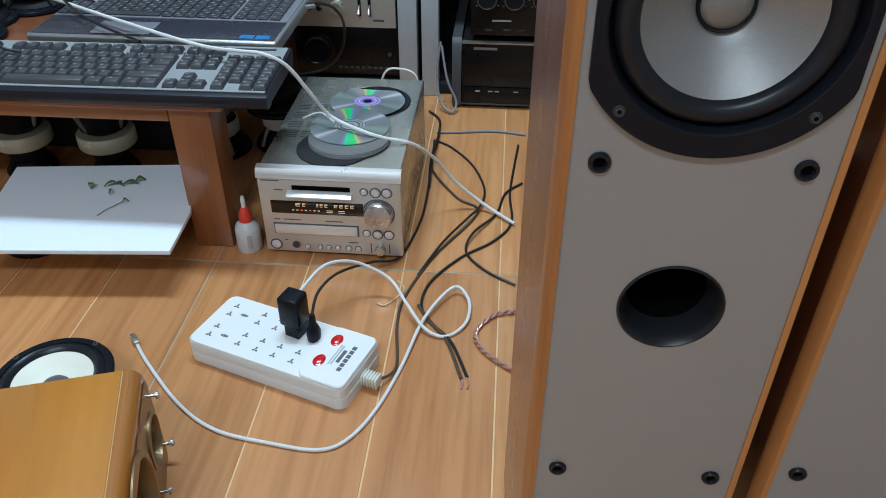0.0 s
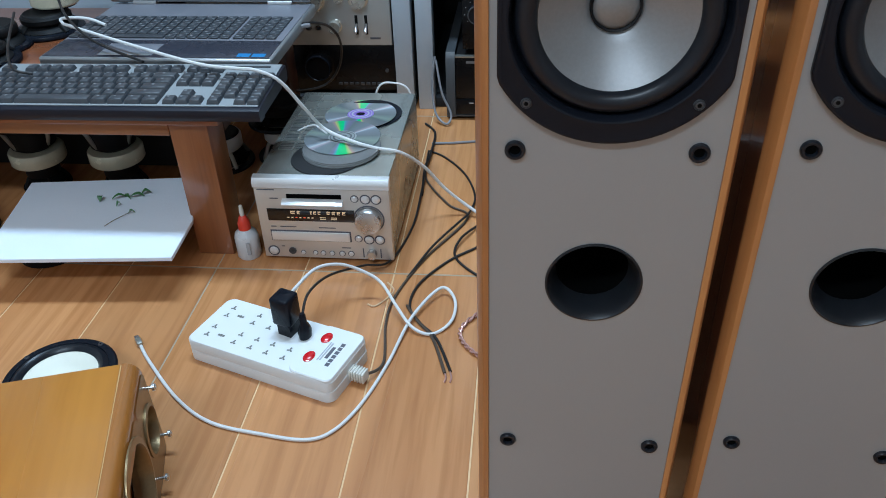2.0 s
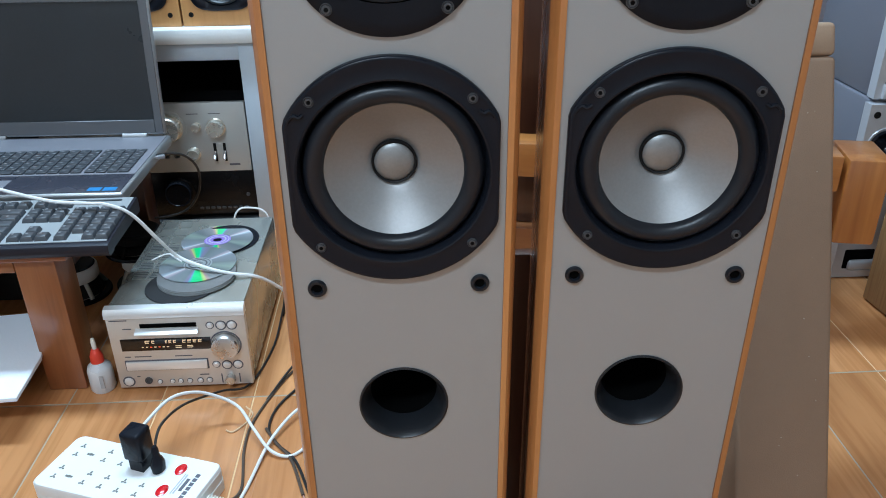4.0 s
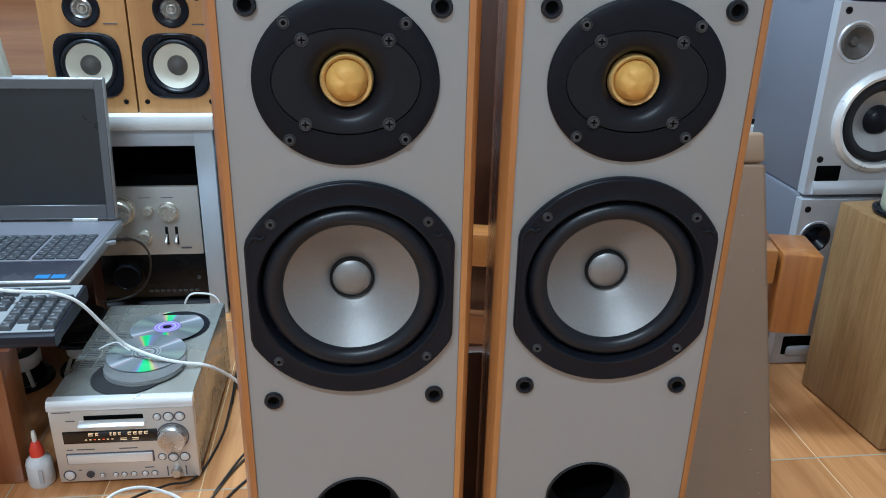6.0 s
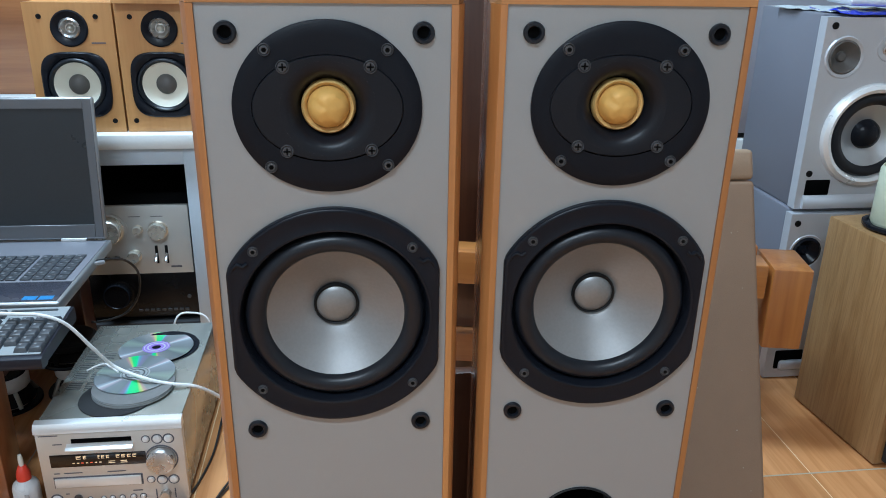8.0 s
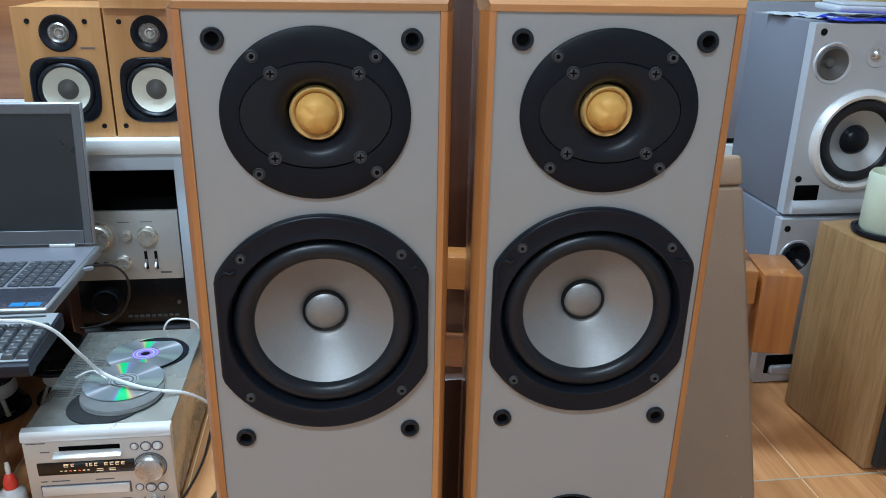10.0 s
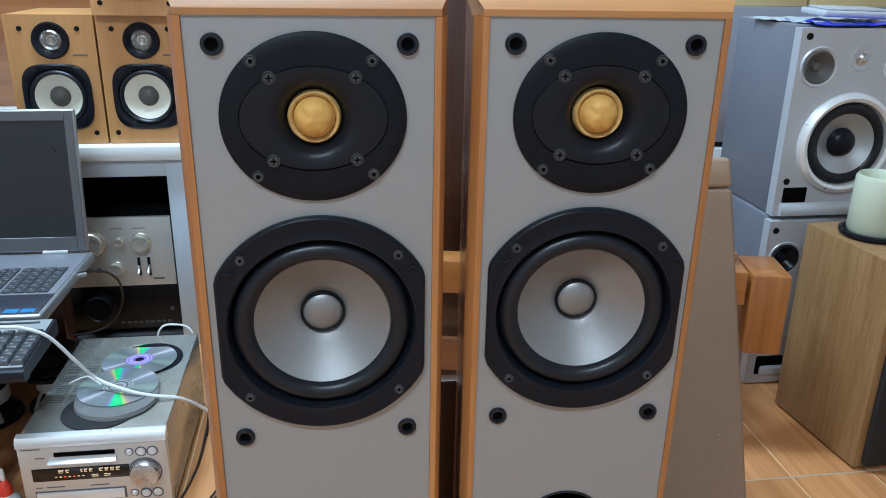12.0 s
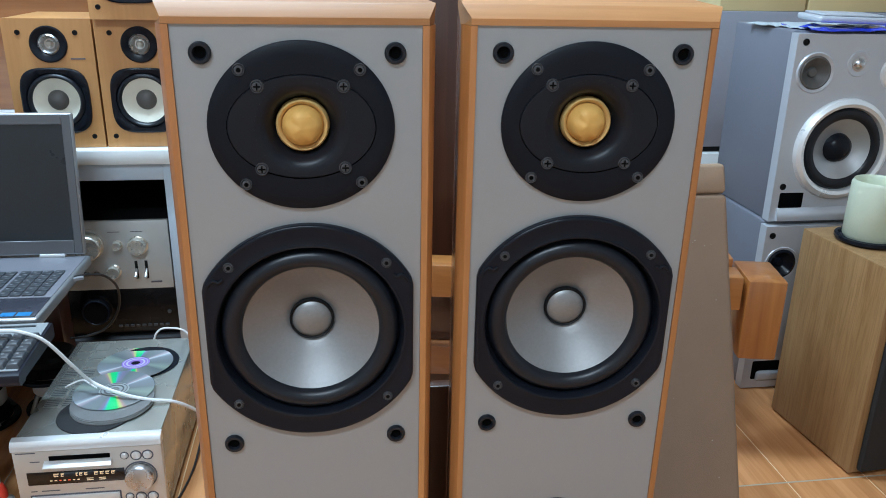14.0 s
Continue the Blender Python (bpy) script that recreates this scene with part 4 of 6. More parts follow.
def black_amp():
    t = thing("black_amplifier", pose(-0.53, 1.137, 0.0245), "glossy black amplifier with a large knob under a silver one", "amplifier")
    part("case", rbox((-0.21, 0.012, 0.006), (0.21, 0.36, 0.106), 0.002), "black", t)
    part("face_plate", rbox((-0.214, 0.0, 0.006), (0.214, 0.011, 0.107), 0.0015), "amp_black", t)
    for x in (-0.17, 0.17):
        part("foot", rbox((x - 0.015, 0.03, 0.0), (x + 0.015, 0.06, 0.006), 0.001), "black", t)
        part("foot", rbox((x - 0.015, 0.30, 0.0), (x + 0.015, 0.33, 0.006), 0.001), "black", t)
    ring_part("knob", [(0.032, 0), (0.032, 0.003), (0.028, 0.004), (0.0275, 0.018), (0.0255, 0.020), (0, 0.0195)], "amp_black", t, at(0.048, 0.062), 40)
    ring_part("knob_rim", [(0.0275, 0.0182), (0.0268, 0.0206), (0.0250, 0.0206), (0.0246, 0.020)], "satin_black", t, at(0.048, 0.062), 40)
    for k in range(9):
        part("button", rbox((0.085 + k * 0.012, -0.003, 0.020), (0.093 + k * 0.012, 0.0, 0.025), 0.0006), "amp_grey", t)
    ring_part("button", [(0.004, 0), (0.004, 0.003), (0, 0.0032)], "amp_grey", t, at(0.192, 0.052), 16)


silver_amp()
black_amp()


def stacked_black_amps():
    t = thing("black_receiver", pose(0.0, 1.062, 0.0), "black receiver with grey cheeks standing on the floor", "amplifier", "black receivers")
    part("case", rbox((-0.186, 0.012, 0.010), (0.186, 0.35, 0.136), 0.002), "black", t)
    part("face_plate", rbox((-0.187, 0.002, 0.046), (0.187, 0.011, 0.133), 0.001), "amp_black", t)
    part("lower_flap", rbox((-0.187, 0.0, 0.012), (0.187, 0.011, 0.0445), 0.001), "amp_black", t)
    for s in (-1, 1):
        bm = B()
        prism(bm, [(0.0, 0.006), (0.0, 0.128), (0.010, 0.142), (0.33, 0.142), (0.33, 0.006)], -0.009, 0.009, Matrix.Translation((s * 0.197, 0, 0)) @ Matrix(((0, 0, 1, 0), (1, 0, 0, 0), (0, 1, 0, 0), (0, 0, 0, 1))))
        part("cheek", bm, "amp_grey", t, "grey side cheek")
    part("trim_strip", rbox((-0.187, -0.001, 0.1335), (0.187, 0.010, 0.1365)), "zinc", t)
    part("trim_strip", rbox((-0.187, -0.001, 0.0085), (0.187, 0.010, 0.0112)), "amp_grey", t)
    part("name_bar", rbox((-0.165, 0.0012, 0.121), (-0.120, 0.0018, 0.126)), "keymark", t)
    for x in (-0.16, -0.135, -0.122, -0.085):
        part("caption_bar", rbox((x, -0.0006, 0.036), (x + 0.009, -0.0002, 0.0385)), "ink_light", t)
    for x in (-0.15, 0.15):
        for y in (0.04, 0.30):
            part("foot", rbox((x - 0.015, y, 0.0), (x + 0.015, y + 0.03, 0.010), 0.001), "black", t)
    u = thing("black_tuner", pose(0.02, 1.068, 0.1425), "black tuner with two large knobs standing on a receiver", "amplifier", "black receivers")
    part("case", rbox((-0.19, 0.010, 0.006), (0.19, 0.33, 0.130), 0.002), "black", u)
    part("face_plate", rbox((-0.192, 0.0, 0.006), (0.192, 0.009, 0.131), 0.001), "amp_black", u)
    for x in (-0.15, 0.15):
        part("foot", rbox((x - 0.015, 0.04, 0.0), (x + 0.015, 0.07, 0.006), 0.001), "black", u)
        part("foot", rbox((x - 0.015, 0.27, 0.0), (x + 0.015, 0.30, 0.006), 0.001), "black", u)
    for x in (-0.162, -0.112, -0.06):
        ring_part("knob", [(0.019, 0), (0.0185, 0.014), (0.017, 0.016), (0, 0.0155)], "satin_black", u, at(x, 0.078), 32)
        ring_part("knob_rim", [(0.0185, 0.0142), (0.0178, 0.0165), (0.0165, 0.0165), (0.016, 0.0158)], "amp_grey", u, at(x, 0.078), 32)
        for k in range(9):
            a = radians(-130 + k * 32)
            ring_part("dial_mark", [(0.0009, 0), (0.0009, 0.0004), (0, 0.0004)], "ink_light", u, at(x + 0.025 * math.sin(a), 0.078 + 0.025 * math.cos(a)), 8)
    part("caption_bar", rbox((-0.152, -0.0006, 0.033), (-0.116, -0.0002, 0.036)), "ink_light", u)
    for x in (-0.165, -0.13, -0.105):
        part("button", rbox((x, -0.002, 0.016), (x + 0.014, 0.0, 0.019), 0.0004), "amp_grey", u)


stacked_black_amps()


def left_deck():
    t = thing("grey_deck", pose(-1.12, 1.118, 0.31), "blue-grey hi-fi deck lying in a rack", "deck")
    part("case", rbox((-0.24, 0.0, -0.286), (0.24, 0.36, 0.035), 0.003), "rack", t)
    part("window", rbox((-0.1, -0.002, -0.012), (0.215, 0.0, 0.012), 0.001), "lap_grey", t)
    part("caption_bar", rbox((-0.2, -0.001, 0.02), (-0.12, -0.0002, 0.024)), "ink_light", t)


left_deck()
bm = rbox((-0.16, 0.0, 0.0), (0.0, 0.025, 0.44), 0.003)
solid("beige_board", bm, "beige", pose(-0.625, 1.085, SHELF_TOP, -4, -9, 0), "pale beige board leaning on a speaker", "board")
solid("back_board", rbox((-1.42, 1.56, 0.436), (-0.22, 1.585, 1.25), 0.002), "table_x", Matrix(), "brown wooden board standing behind the shelf speakers", "board")


# ---- right side: silver speakers, walnut box, cabinet and cartons ----
def silver_speaker(m, h, label, big):
    t = thing("silver_speaker", m, label, "speaker", "silver speakers")
    w, d = 0.26, 0.23
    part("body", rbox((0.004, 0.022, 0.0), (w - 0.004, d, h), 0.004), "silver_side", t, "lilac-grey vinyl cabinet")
    bores = [(0.118, h - 0.206, 0.073), (0.042, h - 0.070, 0.028)] if big else [(0.040, h - 0.078, 0.0275)]
    part("front_panel", bored_plate(B(), 0.0, w, 0.002, h - 0.004, 0.0215, bores, [h - 0.110] if big else [], 0.012), "silver", t, "moulded silver front")
    if big:
        cx, cz = 0.118, h - 0.206
        ring_part("woofer_rim", [(0.0925, 0.0), (0.090, 0.008), (0.083, 0.0125), (0.077, 0.010), (0.0745, 0.002), (0.073, -0.001)], "champ_trim", t, at(cx, cz), 56, label="bright silver rim")
        ring_part("surround", [(0.075, 0.001), (0.071, 0.007), (0.065, 0.0085), (0.058, 0.006), (0.054, 0.001)], "rubber", t, at(cx, cz, -0.0008), 48)
        ring_part("cone", [(0.0550, 0.003), (0.041, -0.005), (0.025, -0.014), (0, -0.0155)], "grey_cone", t, at(cx, cz, -0.001), 40)
        ring_part("dust_cap", [(0.0270, -0.0130), (0.024, -0.004), (0.016, 0.002), (0.007, 0.0045), (0, 0.005)], "satin_black", t, at(cx, cz, -0.001), 32)
        mx, mz = 0.042, h - 0.070
        ring_part("mid_recess", [(0.036, 0.0), (0.034, 0.003), (0.031, 0.002), (0.0285, 0.0004)], "silver", t, at(mx, mz), 40)
        ring_part("mid_cone", [(0.029, 0.001), (0.026, 0.003), (0.022, -0.001), (0.009, -0.012), (0.007, -0.006), (0, -0.004)], "grey_cap", t, at(mx, mz, -0.0004), 32)
        ring_part("tweeter_rim", [(0.0225, 0.0), (0.021, 0.002), (0.0165, 0.002), (0.013, 0.001)], "silver", t, at(0.122, h - 0.055), 32)
        ring_part("tweeter_dome", [(0.0135, 0.001), (0.010, 0.0015), (0.006, 0.006), (0, 0.0075)], "steel", t, at(0.122, h - 0.055, -0.0004), 24)
        ring_part("second_tweeter_rim", [(0.030, 0.0), (0.028, 0.004), (0.022, 0.005), (0.018, 0.001)], "champ_trim", t, at(0.196, h - 0.070), 32)
        ring_part("second_tweeter", [(0.0185, 0.001), (0.014, 0.003), (0.008, 0.005), (0, 0.008)], "satin_black", t, at(0.196, h - 0.070, -0.0004), 24)
        part("port_slot", rbox((0.014, -0.0015, 0.027), (0.062, 0.004, 0.057), 0.003), "hole", t, "bass slot with its shade painted near-black")
        bm = B()
        prism(bm, [(0.0, 0.004), (0.0, 0.028), (-0.003, 0.026), (-0.008, 0.013), (-0.007, 0.004)][::-1], 0.012, 0.170, Matrix(((0, 0, 1, 0), (1, 0, 0, 0), (0, 1, 0, 0), (0, 0, 0, 1))))
        part("port_scoop", bm, "silver", t, "pale sloping lip under the bass slot")
        for x, z in ((0.016, h - 0.018), (0.018, 0.068)):
            ring_part("grille_socket", [(0.006, 0.0), (0.006, 0.0012), (0.004, 0.0014), (0.0035, 0.0003), (0, 0.0003)], "black", t, at(x, z), 16)
    else:
        ring_part("mid_rim", [(0.0335, 0.0), (0.0325, 0.0018), (0.030, 0.0016), (0.028, 0.0005)], "silver", t, at(0.040, h - 0.078), 36)
        ring_part("mid_cone", [(0.0285, 0.001), (0.024, 0.003), (0.010, -0.010), (0.006, -0.004), (0, -0.003)], "satin_black", t, at(0.040, h - 0.078, -0.0004), 28)
        ring_part("grille_socket", [(0.006, 0.0), (0.006, 0.0012), (0.004, 0.0014), (0.0035, 0.0003), (0, 0.0003)], "black", t, at(0.014, h - 0.022), 16)
        part("port_slot", rbox((0.016, -0.0015, 0.020), (0.075, 0.004, 0.062), 0.004), "hole", t, "bass slot with its shade painted near-black")
        part("port_scoop", rbox((0.026, -0.005, 0.018), (0.090, 0.003, 0.040), 0.006, 3), "silver", t)
    kids = {o.name.split(".")[0]: o for o in t.children}
    if big:
        under(kids["woofer_rim"], kids["surround"], kids["cone"], kids["dust_cap"])
        under(kids["mid_recess"], kids["mid_cone"])
        under(kids["tweeter_rim"], kids["tweeter_dome"])
        under(kids["second_tweeter_rim"], kids["second_tweeter"])
    else:
        under(kids["mid_rim"], kids["mid_cone"])
    return t


silver_speaker(pose(0.806, 0.815, 0), 0.344, "silver speaker standing on the floor under a larger one", False)
silver_speaker(pose(0.812, 0.825, 0.345), 0.343, "large silver speaker with a grey cone on another speaker", True)


def crumpled(name, x0, x1, y0, y1, z, amp, mat, m, label, category, seed):
    """A thin crumpled sheet with thickness."""
    bm = B()
    n = 16
    top, low = {}, {}
    for i in range(n + 1):
        for j in range(n + 1):
            x, y = x0 + (x1 - x0) * i / n, y0 + (y1 - y0) * j / n
            q = Vector((x * 30 + seed, y * 30, seed))
            h = z + abs(noise.noise(q)) * amp
            e = 0.012 * noise.noise(q * 0.7)
            top[i, j] = bm.verts.new((x + e, y + e, h + 0.0012))
            low[i, j] = bm.verts.new((x + e, y + e, h))
    for i in range(n):
        for j in range(n):
            bm.faces.new([top[i, j], top[i + 1, j], top[i + 1, j + 1], top[i, j + 1]])
            bm.faces.new([low[i, j + 1], low[i + 1, j + 1], low[i + 1, j], low[i, j]])
    for i in range(n):
        for a, b in (((i, 0), (i + 1, 0)), ((i + 1, n), (i, n)), ((n, i), (n, i + 1)), ((0, i + 1), (0, i))):
            bm.faces.new([low[a], low[b], top[b], top[a]])
    return solid(name, bm, mat, m, label, category)


crumpled("paper_sheet", -0.10, 0.10, -0.06, 0.08, 0.0, 0.006, "paper", pose(0.915, 0.93, 0.6885, 0, 0, 12), "printed paper sheet lying on a silver speaker", "paper", 3.0)
crumpled("blue_plastic_bag", -0.115, 0.125, -0.05, 0.055, -0.001, 0.011, "bluefilm", pose(0.95, 0.868, 0.6885, 0, 0, -4), "crumpled blue plastic bag on a silver speaker", "bag", 7.0)
dev = thing("silver_disc_player", pose(0.940, 0.895, 0.6995, 1, 1, -8), "flat silver disc player lying on a blue bag", "disc player")
part("body", rbox((-0.065, -0.045, 0.0), (0.065, 0.055, 0.011), 0.004, 3), "silver", dev)
part("lid", rbox((-0.055, -0.035, 0.0112), (0.055, 0.048, 0.015), 0.002, 2), "silver", dev)


def walnut_box():
    t = thing("walnut_speaker", pose(0.8465, 0.515, 0, 0, 0, 4.9), "walnut-vinyl speaker box with a black grille standing on the floor", "speaker")
    part("cabinet", rbox((0.0, 0.012, 0.004), (0.30, 0.224, 0.363), 0.0025), "walnut", t)
    part("grille", rbox((0.012, 0.0, 0.012), (0.288, 0.0115, 0.352), 0.003), "grille", t, "black cloth grille")
    for x in (0.02, 0.26):
        for y in (0.03, 0.18):
            part("foot", rbox((x, y, 0.0), (x + 0.02, y + 0.02, 0.004)), "black", t)


walnut_box()
jar = thing("candle_jar", pose(0.897, 0.664, 0.3635), "pale green wax jar on a dark saucer on a walnut box", "jar")
bm = B()
lathe(bm, [(0, 0), (0.048, 0), (0.052, 0.004), (0.052, 0.009), (0.046, 0.010), (0.044, 0.006), (0, 0.006)], 40)
part("saucer", bm, "satin_black", jar, "dark saucer")
bm = B()
lathe(bm, [(0, 0.0065), (0.038, 0.0065), (0.041, 0.012), (0.0405, 0.098), (0.0375, 0.104), (0.035, 0.100), (0.034, 0.085), (0, 0.083)], 40)
part("jar_body", bm, "candle", jar)
bm = B()
lathe(bm, [(0, 0), (0.024, 0), (0.026, 0.002), (0.026, 0.006), (0.022, 0.008), (0, 0.008)], 32)
solid("green_lid", bm, "green", pose(0.92, 0.555, 0.3635), "round green lid lying on a walnut box", "lid")

lock = thing("steel_cabinet", pose(0, 0, 0), "lilac-grey steel cabinet on a white base at the back", "cabinet")
part("body", rbox((0.45, 1.45, 0.345), (2.2, 1.73, 0.686), 0.003), "lilac", lock)
part("dark_gap", rbox((0.46, 1.462, 0.331), (2.19, 1.72, 0.344)), "black", lock)
part("base", rbox((0.44, 1.44, 0.0), (2.21, 1.73, 0.330), 0.003), "marble", lock, "white base")
for x in (0.98, 1.216, 1.45):
    c = thing("cream_carton", pose(x, 1.46, 0.6865), "cream carton standing on a steel cabinet", "box", "cream cartons")
    part("body", rbox((0.0, 0.0, 0.0), (0.228, 0.2, 0.10), 0.002), "yellow", c)
    part("lid", rbox((-0.002, -0.002, 0.0985), (0.230, 0.202, 0.125), 0.002), "yellow", c)


# ---- mini component with its discs ----
def mini_component():
    t = thing("mini_component", pose(-0.342, 0.548, 0, 0, 0, -0.4), "champagne aluminium mini component with a lit display on the floor", "hi-fi unit")
    W = 0.1015
    part("case", rbox((-W + 0.0015, 0.013, 0.008), (W - 0.0015, 0.318, 0.1435), 0.002), "minicase", t, "grey-green metal case")
    part("face_plate", rbox((-W, 0.0, 0.006), (W, 0.012, 0.1295), 0.0015), "champagne", t)
    bm = B()
    pr = [(-0.002, 0.131), (-0.002, 0.139), (0.002, 0.1452), (0.0085, 0.1468), (0.0125, 0.1466), (0.0125, 0.131)]
    m = Matrix(((0, 0, 1, 0), (1, 0, 0, 0), (0, 1, 0, 0), (0, 0, 0, 1)))
    prism(bm, pr, -W - 0.0006, W + 0.0006, m)
    part("front_trim", bm, "champ_trim", t, "bright rounded front trim")
    for x in (-0.08, 0.08):
        for y in (0.02, 0.28):
            part("foot", rbox((x - 0.012, y, 0.0), (x + 0.012, y + 0.024, 0.008), 0.001), "black", t)
    # slot and its lip
    part("slot", rbox((-0.053, -0.0012, 0.1135), (0.030, 0.001, 0.1205), 0.0006), "hole", t)
    bm = B()
    prism(bm, [(0.0, 0.1125), (-0.010, 0.1075), (-0.010, 0.1060), (0.0, 0.1055)], -0.060, 0.032, m)
    part("slot_lip", bm, "champ_trim", t)
    # display
    part("display", rbox((-0.0865, -0.001, 0.0735), (0.047, 0.001, 0.0945), 0.0006), "display", t, "smoked display with amber segments")
    x = -0.050
    for w in (0.008, 0.005, 0.0, 0.0, 0.003, 0.005, 0.005, 0.0, 0.006, 0.006, 0.006, 0.006):
        if w:
            for z in (0.0866, 0.0893, 0.0908):
                part("segment", rbox((x, -0.0016, z), (x + w * (0.75 if z < 0.09 else 0.9), -0.0011, z + 0.0007)), "amber", t)
            part("segment", rbox((x, -0.0016, 0.0866), (x + 0.0007, -0.0011, 0.0912)), "amber", t)
        x += (w or 0.005) + 0.0018
    for k in range(7):
        part("segment", rbox((-0.056 + k * 0.0062, -0.0016, 0.0795), (-0.053 + k * 0.0062, -0.0011, 0.0807)), "redled" if k in (2, 4) else "amber", t)
    for x in (-0.006, 0.011):
        part("segment", rbox((x, -0.0016, 0.0778), (x + 0.009, -0.0011, 0.0786)), "amber", t)
        part("segment", rbox((x, -0.0016, 0.0806), (x + 0.009, -0.0011, 0.0814)), "amber", t)
    # knob
    ring_part("knob_groove", [(0.0235, 0), (0.0235, 0.0008), (0.0215, 0.0008), (0.0215, 0)], "ink", t, at(0.0685, 0.080), 40)
    ring_part("volume_knob", [(0.0205, 0), (0.0205, 0.010), (0.0192, 0.0128), (0.016, 0.0135), (0, 0.0122)], "steel", t, at(0.0685, 0.080), 48, label="polished volume knob")
    # disc tray
    part("tray_gap", rbox((-0.0865, -0.0006, 0.0375), (0.0385, 0.001, 0.0565), 0.0004), "ink", t)
    part("disc_tray", rbox((-0.0845, -0.0035, 0.0395), (0.0365, 0.0, 0.0545), 0.001), "champ_trim", t)
    # buttons
    for bx, bz, r in ((0.0495, 0.1145, 0.0042), (0.0655, 0.1140, 0.0055), (0.0815, 0.1140, 0.0055), (0.0495, 0.0445, 0.0042), (0.0655, 0.0430, 0.0055), (0.0820, 0.0430, 0.0055)):
        ring_part("button_groove", [(r * 1.50, 0), (r * 1.50, 0.0004), (r * 1.15, 0.0004), (r * 1.15, 0)], "ink", t, at(bx, bz), 20)
        ring_part("button", [(r * 1.12, 0), (r * 1.12, 0.0008), (r, 0.0010), (r, 0.0022), (r * 0.85, 0.0028), (0, 0.003)], "champ_trim", t, at(bx, bz), 20)
    for bx, r in ((-0.0865, 0.0062), (-0.0400, 0.0028), (-0.0210, 0.0028), (-0.0085, 0.0030), (0.0055, 0.0030), (0.0215, 0.0034), (0.0355, 0.0034)):
        ring_part("button_groove", [(r * 1.50, 0), (r * 1.50, 0.0004), (r * 1.15, 0.0004), (r * 1.15, 0)], "ink", t, at(bx, 0.0180 - 0.002 * (bx > -0.05)), 20)
        ring_part("button", [(r * 1.12, 0), (r * 1.12, 0.0008), (r, 0.0010), (r, 0.0022), (r * 0.85, 0.0028), (0, 0.003)], "champ_trim", t, at(bx, 0.0180 - 0.002 * (bx > -0.05)), 18)
    ring_part("headphone_jack", [(0.0058, 0), (0.0058, 0.002), (0.0032, 0.002), (0.003, 0.0003), (0, 0.0003)], "screw", t, at(-0.0565, 0.0190), 20)
    ring_part("small_knob", [(0.0078, 0), (0.0078, 0.008), (0.0068, 0.0095), (0, 0.009)], "steel", t, at(0.0685, 0.0185), 28)
    for s in (-1, 1):
        part("bracket_mark", rbox((0.0685 + s * 0.0135 - 0.0009, -0.0005, 0.010), (0.0685 + s * 0.0135 + 0.0009, -0.0002, 0.027)), "ink", t)
    for x0, x1, z in ((-0.0965, -0.070, 0.1262), (-0.079, -0.066, 0.1115), (-0.0845, -0.076, 0.0620), (-0.070, -0.045, 0.0620), (-0.010, 0.016, 0.0615), (0.022, 0.036, 0.0260), (-0.073, -0.068, 0.0260)):
        part("caption_bar", rbox((x0, -0.0005, z), (x1, -0.0002, z + 0.0016)), "ink", t)
    # ventilation fields pressed into the lid
    for r in range(7):
        for c in range(2):
            y = 0.095 + r * 0.031
            part("vent_field", rbox((-0.088 + c * 0.026, y, 0.1437), (-0.066 + c * 0.026, y + 0.024, 0.1441)), "zinc", t)
            if r < 4:
                for k in range(4):
                    part("vent_slot", rbox((-0.087 + c * 0.026, y + 0.003 + k * 0.0055, 0.1442), (-0.067 + c * 0.026, y + 0.0048 + k * 0.0055, 0.1444)), "amp_grey", t)
    return t


mini_component()
TOP = 0.1437


def compact_disc(m, label, hub):
    t = thing("compact_disc", m, label, "disc", "compact discs")
    bm = B()
    lathe(bm, [(0.0225, 0.0), (0.0600, 0.0), (0.0602, 0.0006), (0.0598, 0.0012), (0.0225, 0.0012)], 64)
    part("data_side", bm, "disc", t, "silver disc face with painted rainbow light fans")
    bm = B()
    lathe(bm, [(0.0075, 0.0), (0.0222, 0.0), (0.0222, 0.0012), (0.0180, 0.0013), (0.0165, 0.0010), (0.0140, 0.0013), (0.0075, 0.0012), (0.0075, 0.0)], 40)
    part("hub", bm, hub, t)
    for a, b in ((0.0125, 0.0150), (0.0185, 0.0198)):
        bm = B()
        lathe(bm, [(a, 0.0012), (a, 0.0016), (b, 0.0016), (b, 0.0012)], 40)
        part("hub_ring", bm, "amp_grey" if hub != "purple" else "silver", t)
    return t


pad = B()
lathe(pad, [(0, 0), (0.0555, 0), (0.056, 0.001), (0.0555, 0.002), (0, 0.002)], 56)
solid("felt_pad", pad, "pad", pose(-0.344, 0.618, TOP + 0.0002), "round black felt pad lying on the mini component", "pad")
stk = thing("disc_stack", pose(-0.327, 0.640, TOP + 0.0024), "short stack of bare discs on a felt pad", "disc stack")
for k in range(5):
    bm = B()
    lathe(bm, [(0, 0), (0.0598, 0), (0.0600, 0.0006), (0.0598, 0.0012), (0, 0.0012)], 56)
    part("disc", bm, "disc_clear" if k % 2 else "cap", stk).matrix_basis = pose(0.0006 * (k % 3), 0.0005 * k, 0.0013 * k)
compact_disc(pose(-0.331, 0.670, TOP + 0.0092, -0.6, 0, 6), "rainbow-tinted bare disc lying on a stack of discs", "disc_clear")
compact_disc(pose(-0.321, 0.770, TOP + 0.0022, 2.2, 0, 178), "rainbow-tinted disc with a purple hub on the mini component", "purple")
bm = B()
lathe(bm, [(0.006, 0), (0.0555, 0), (0.056, 0.0008), (0.0555, 0.0014), (0.006, 0.0014), (0.006, 0)], 56)
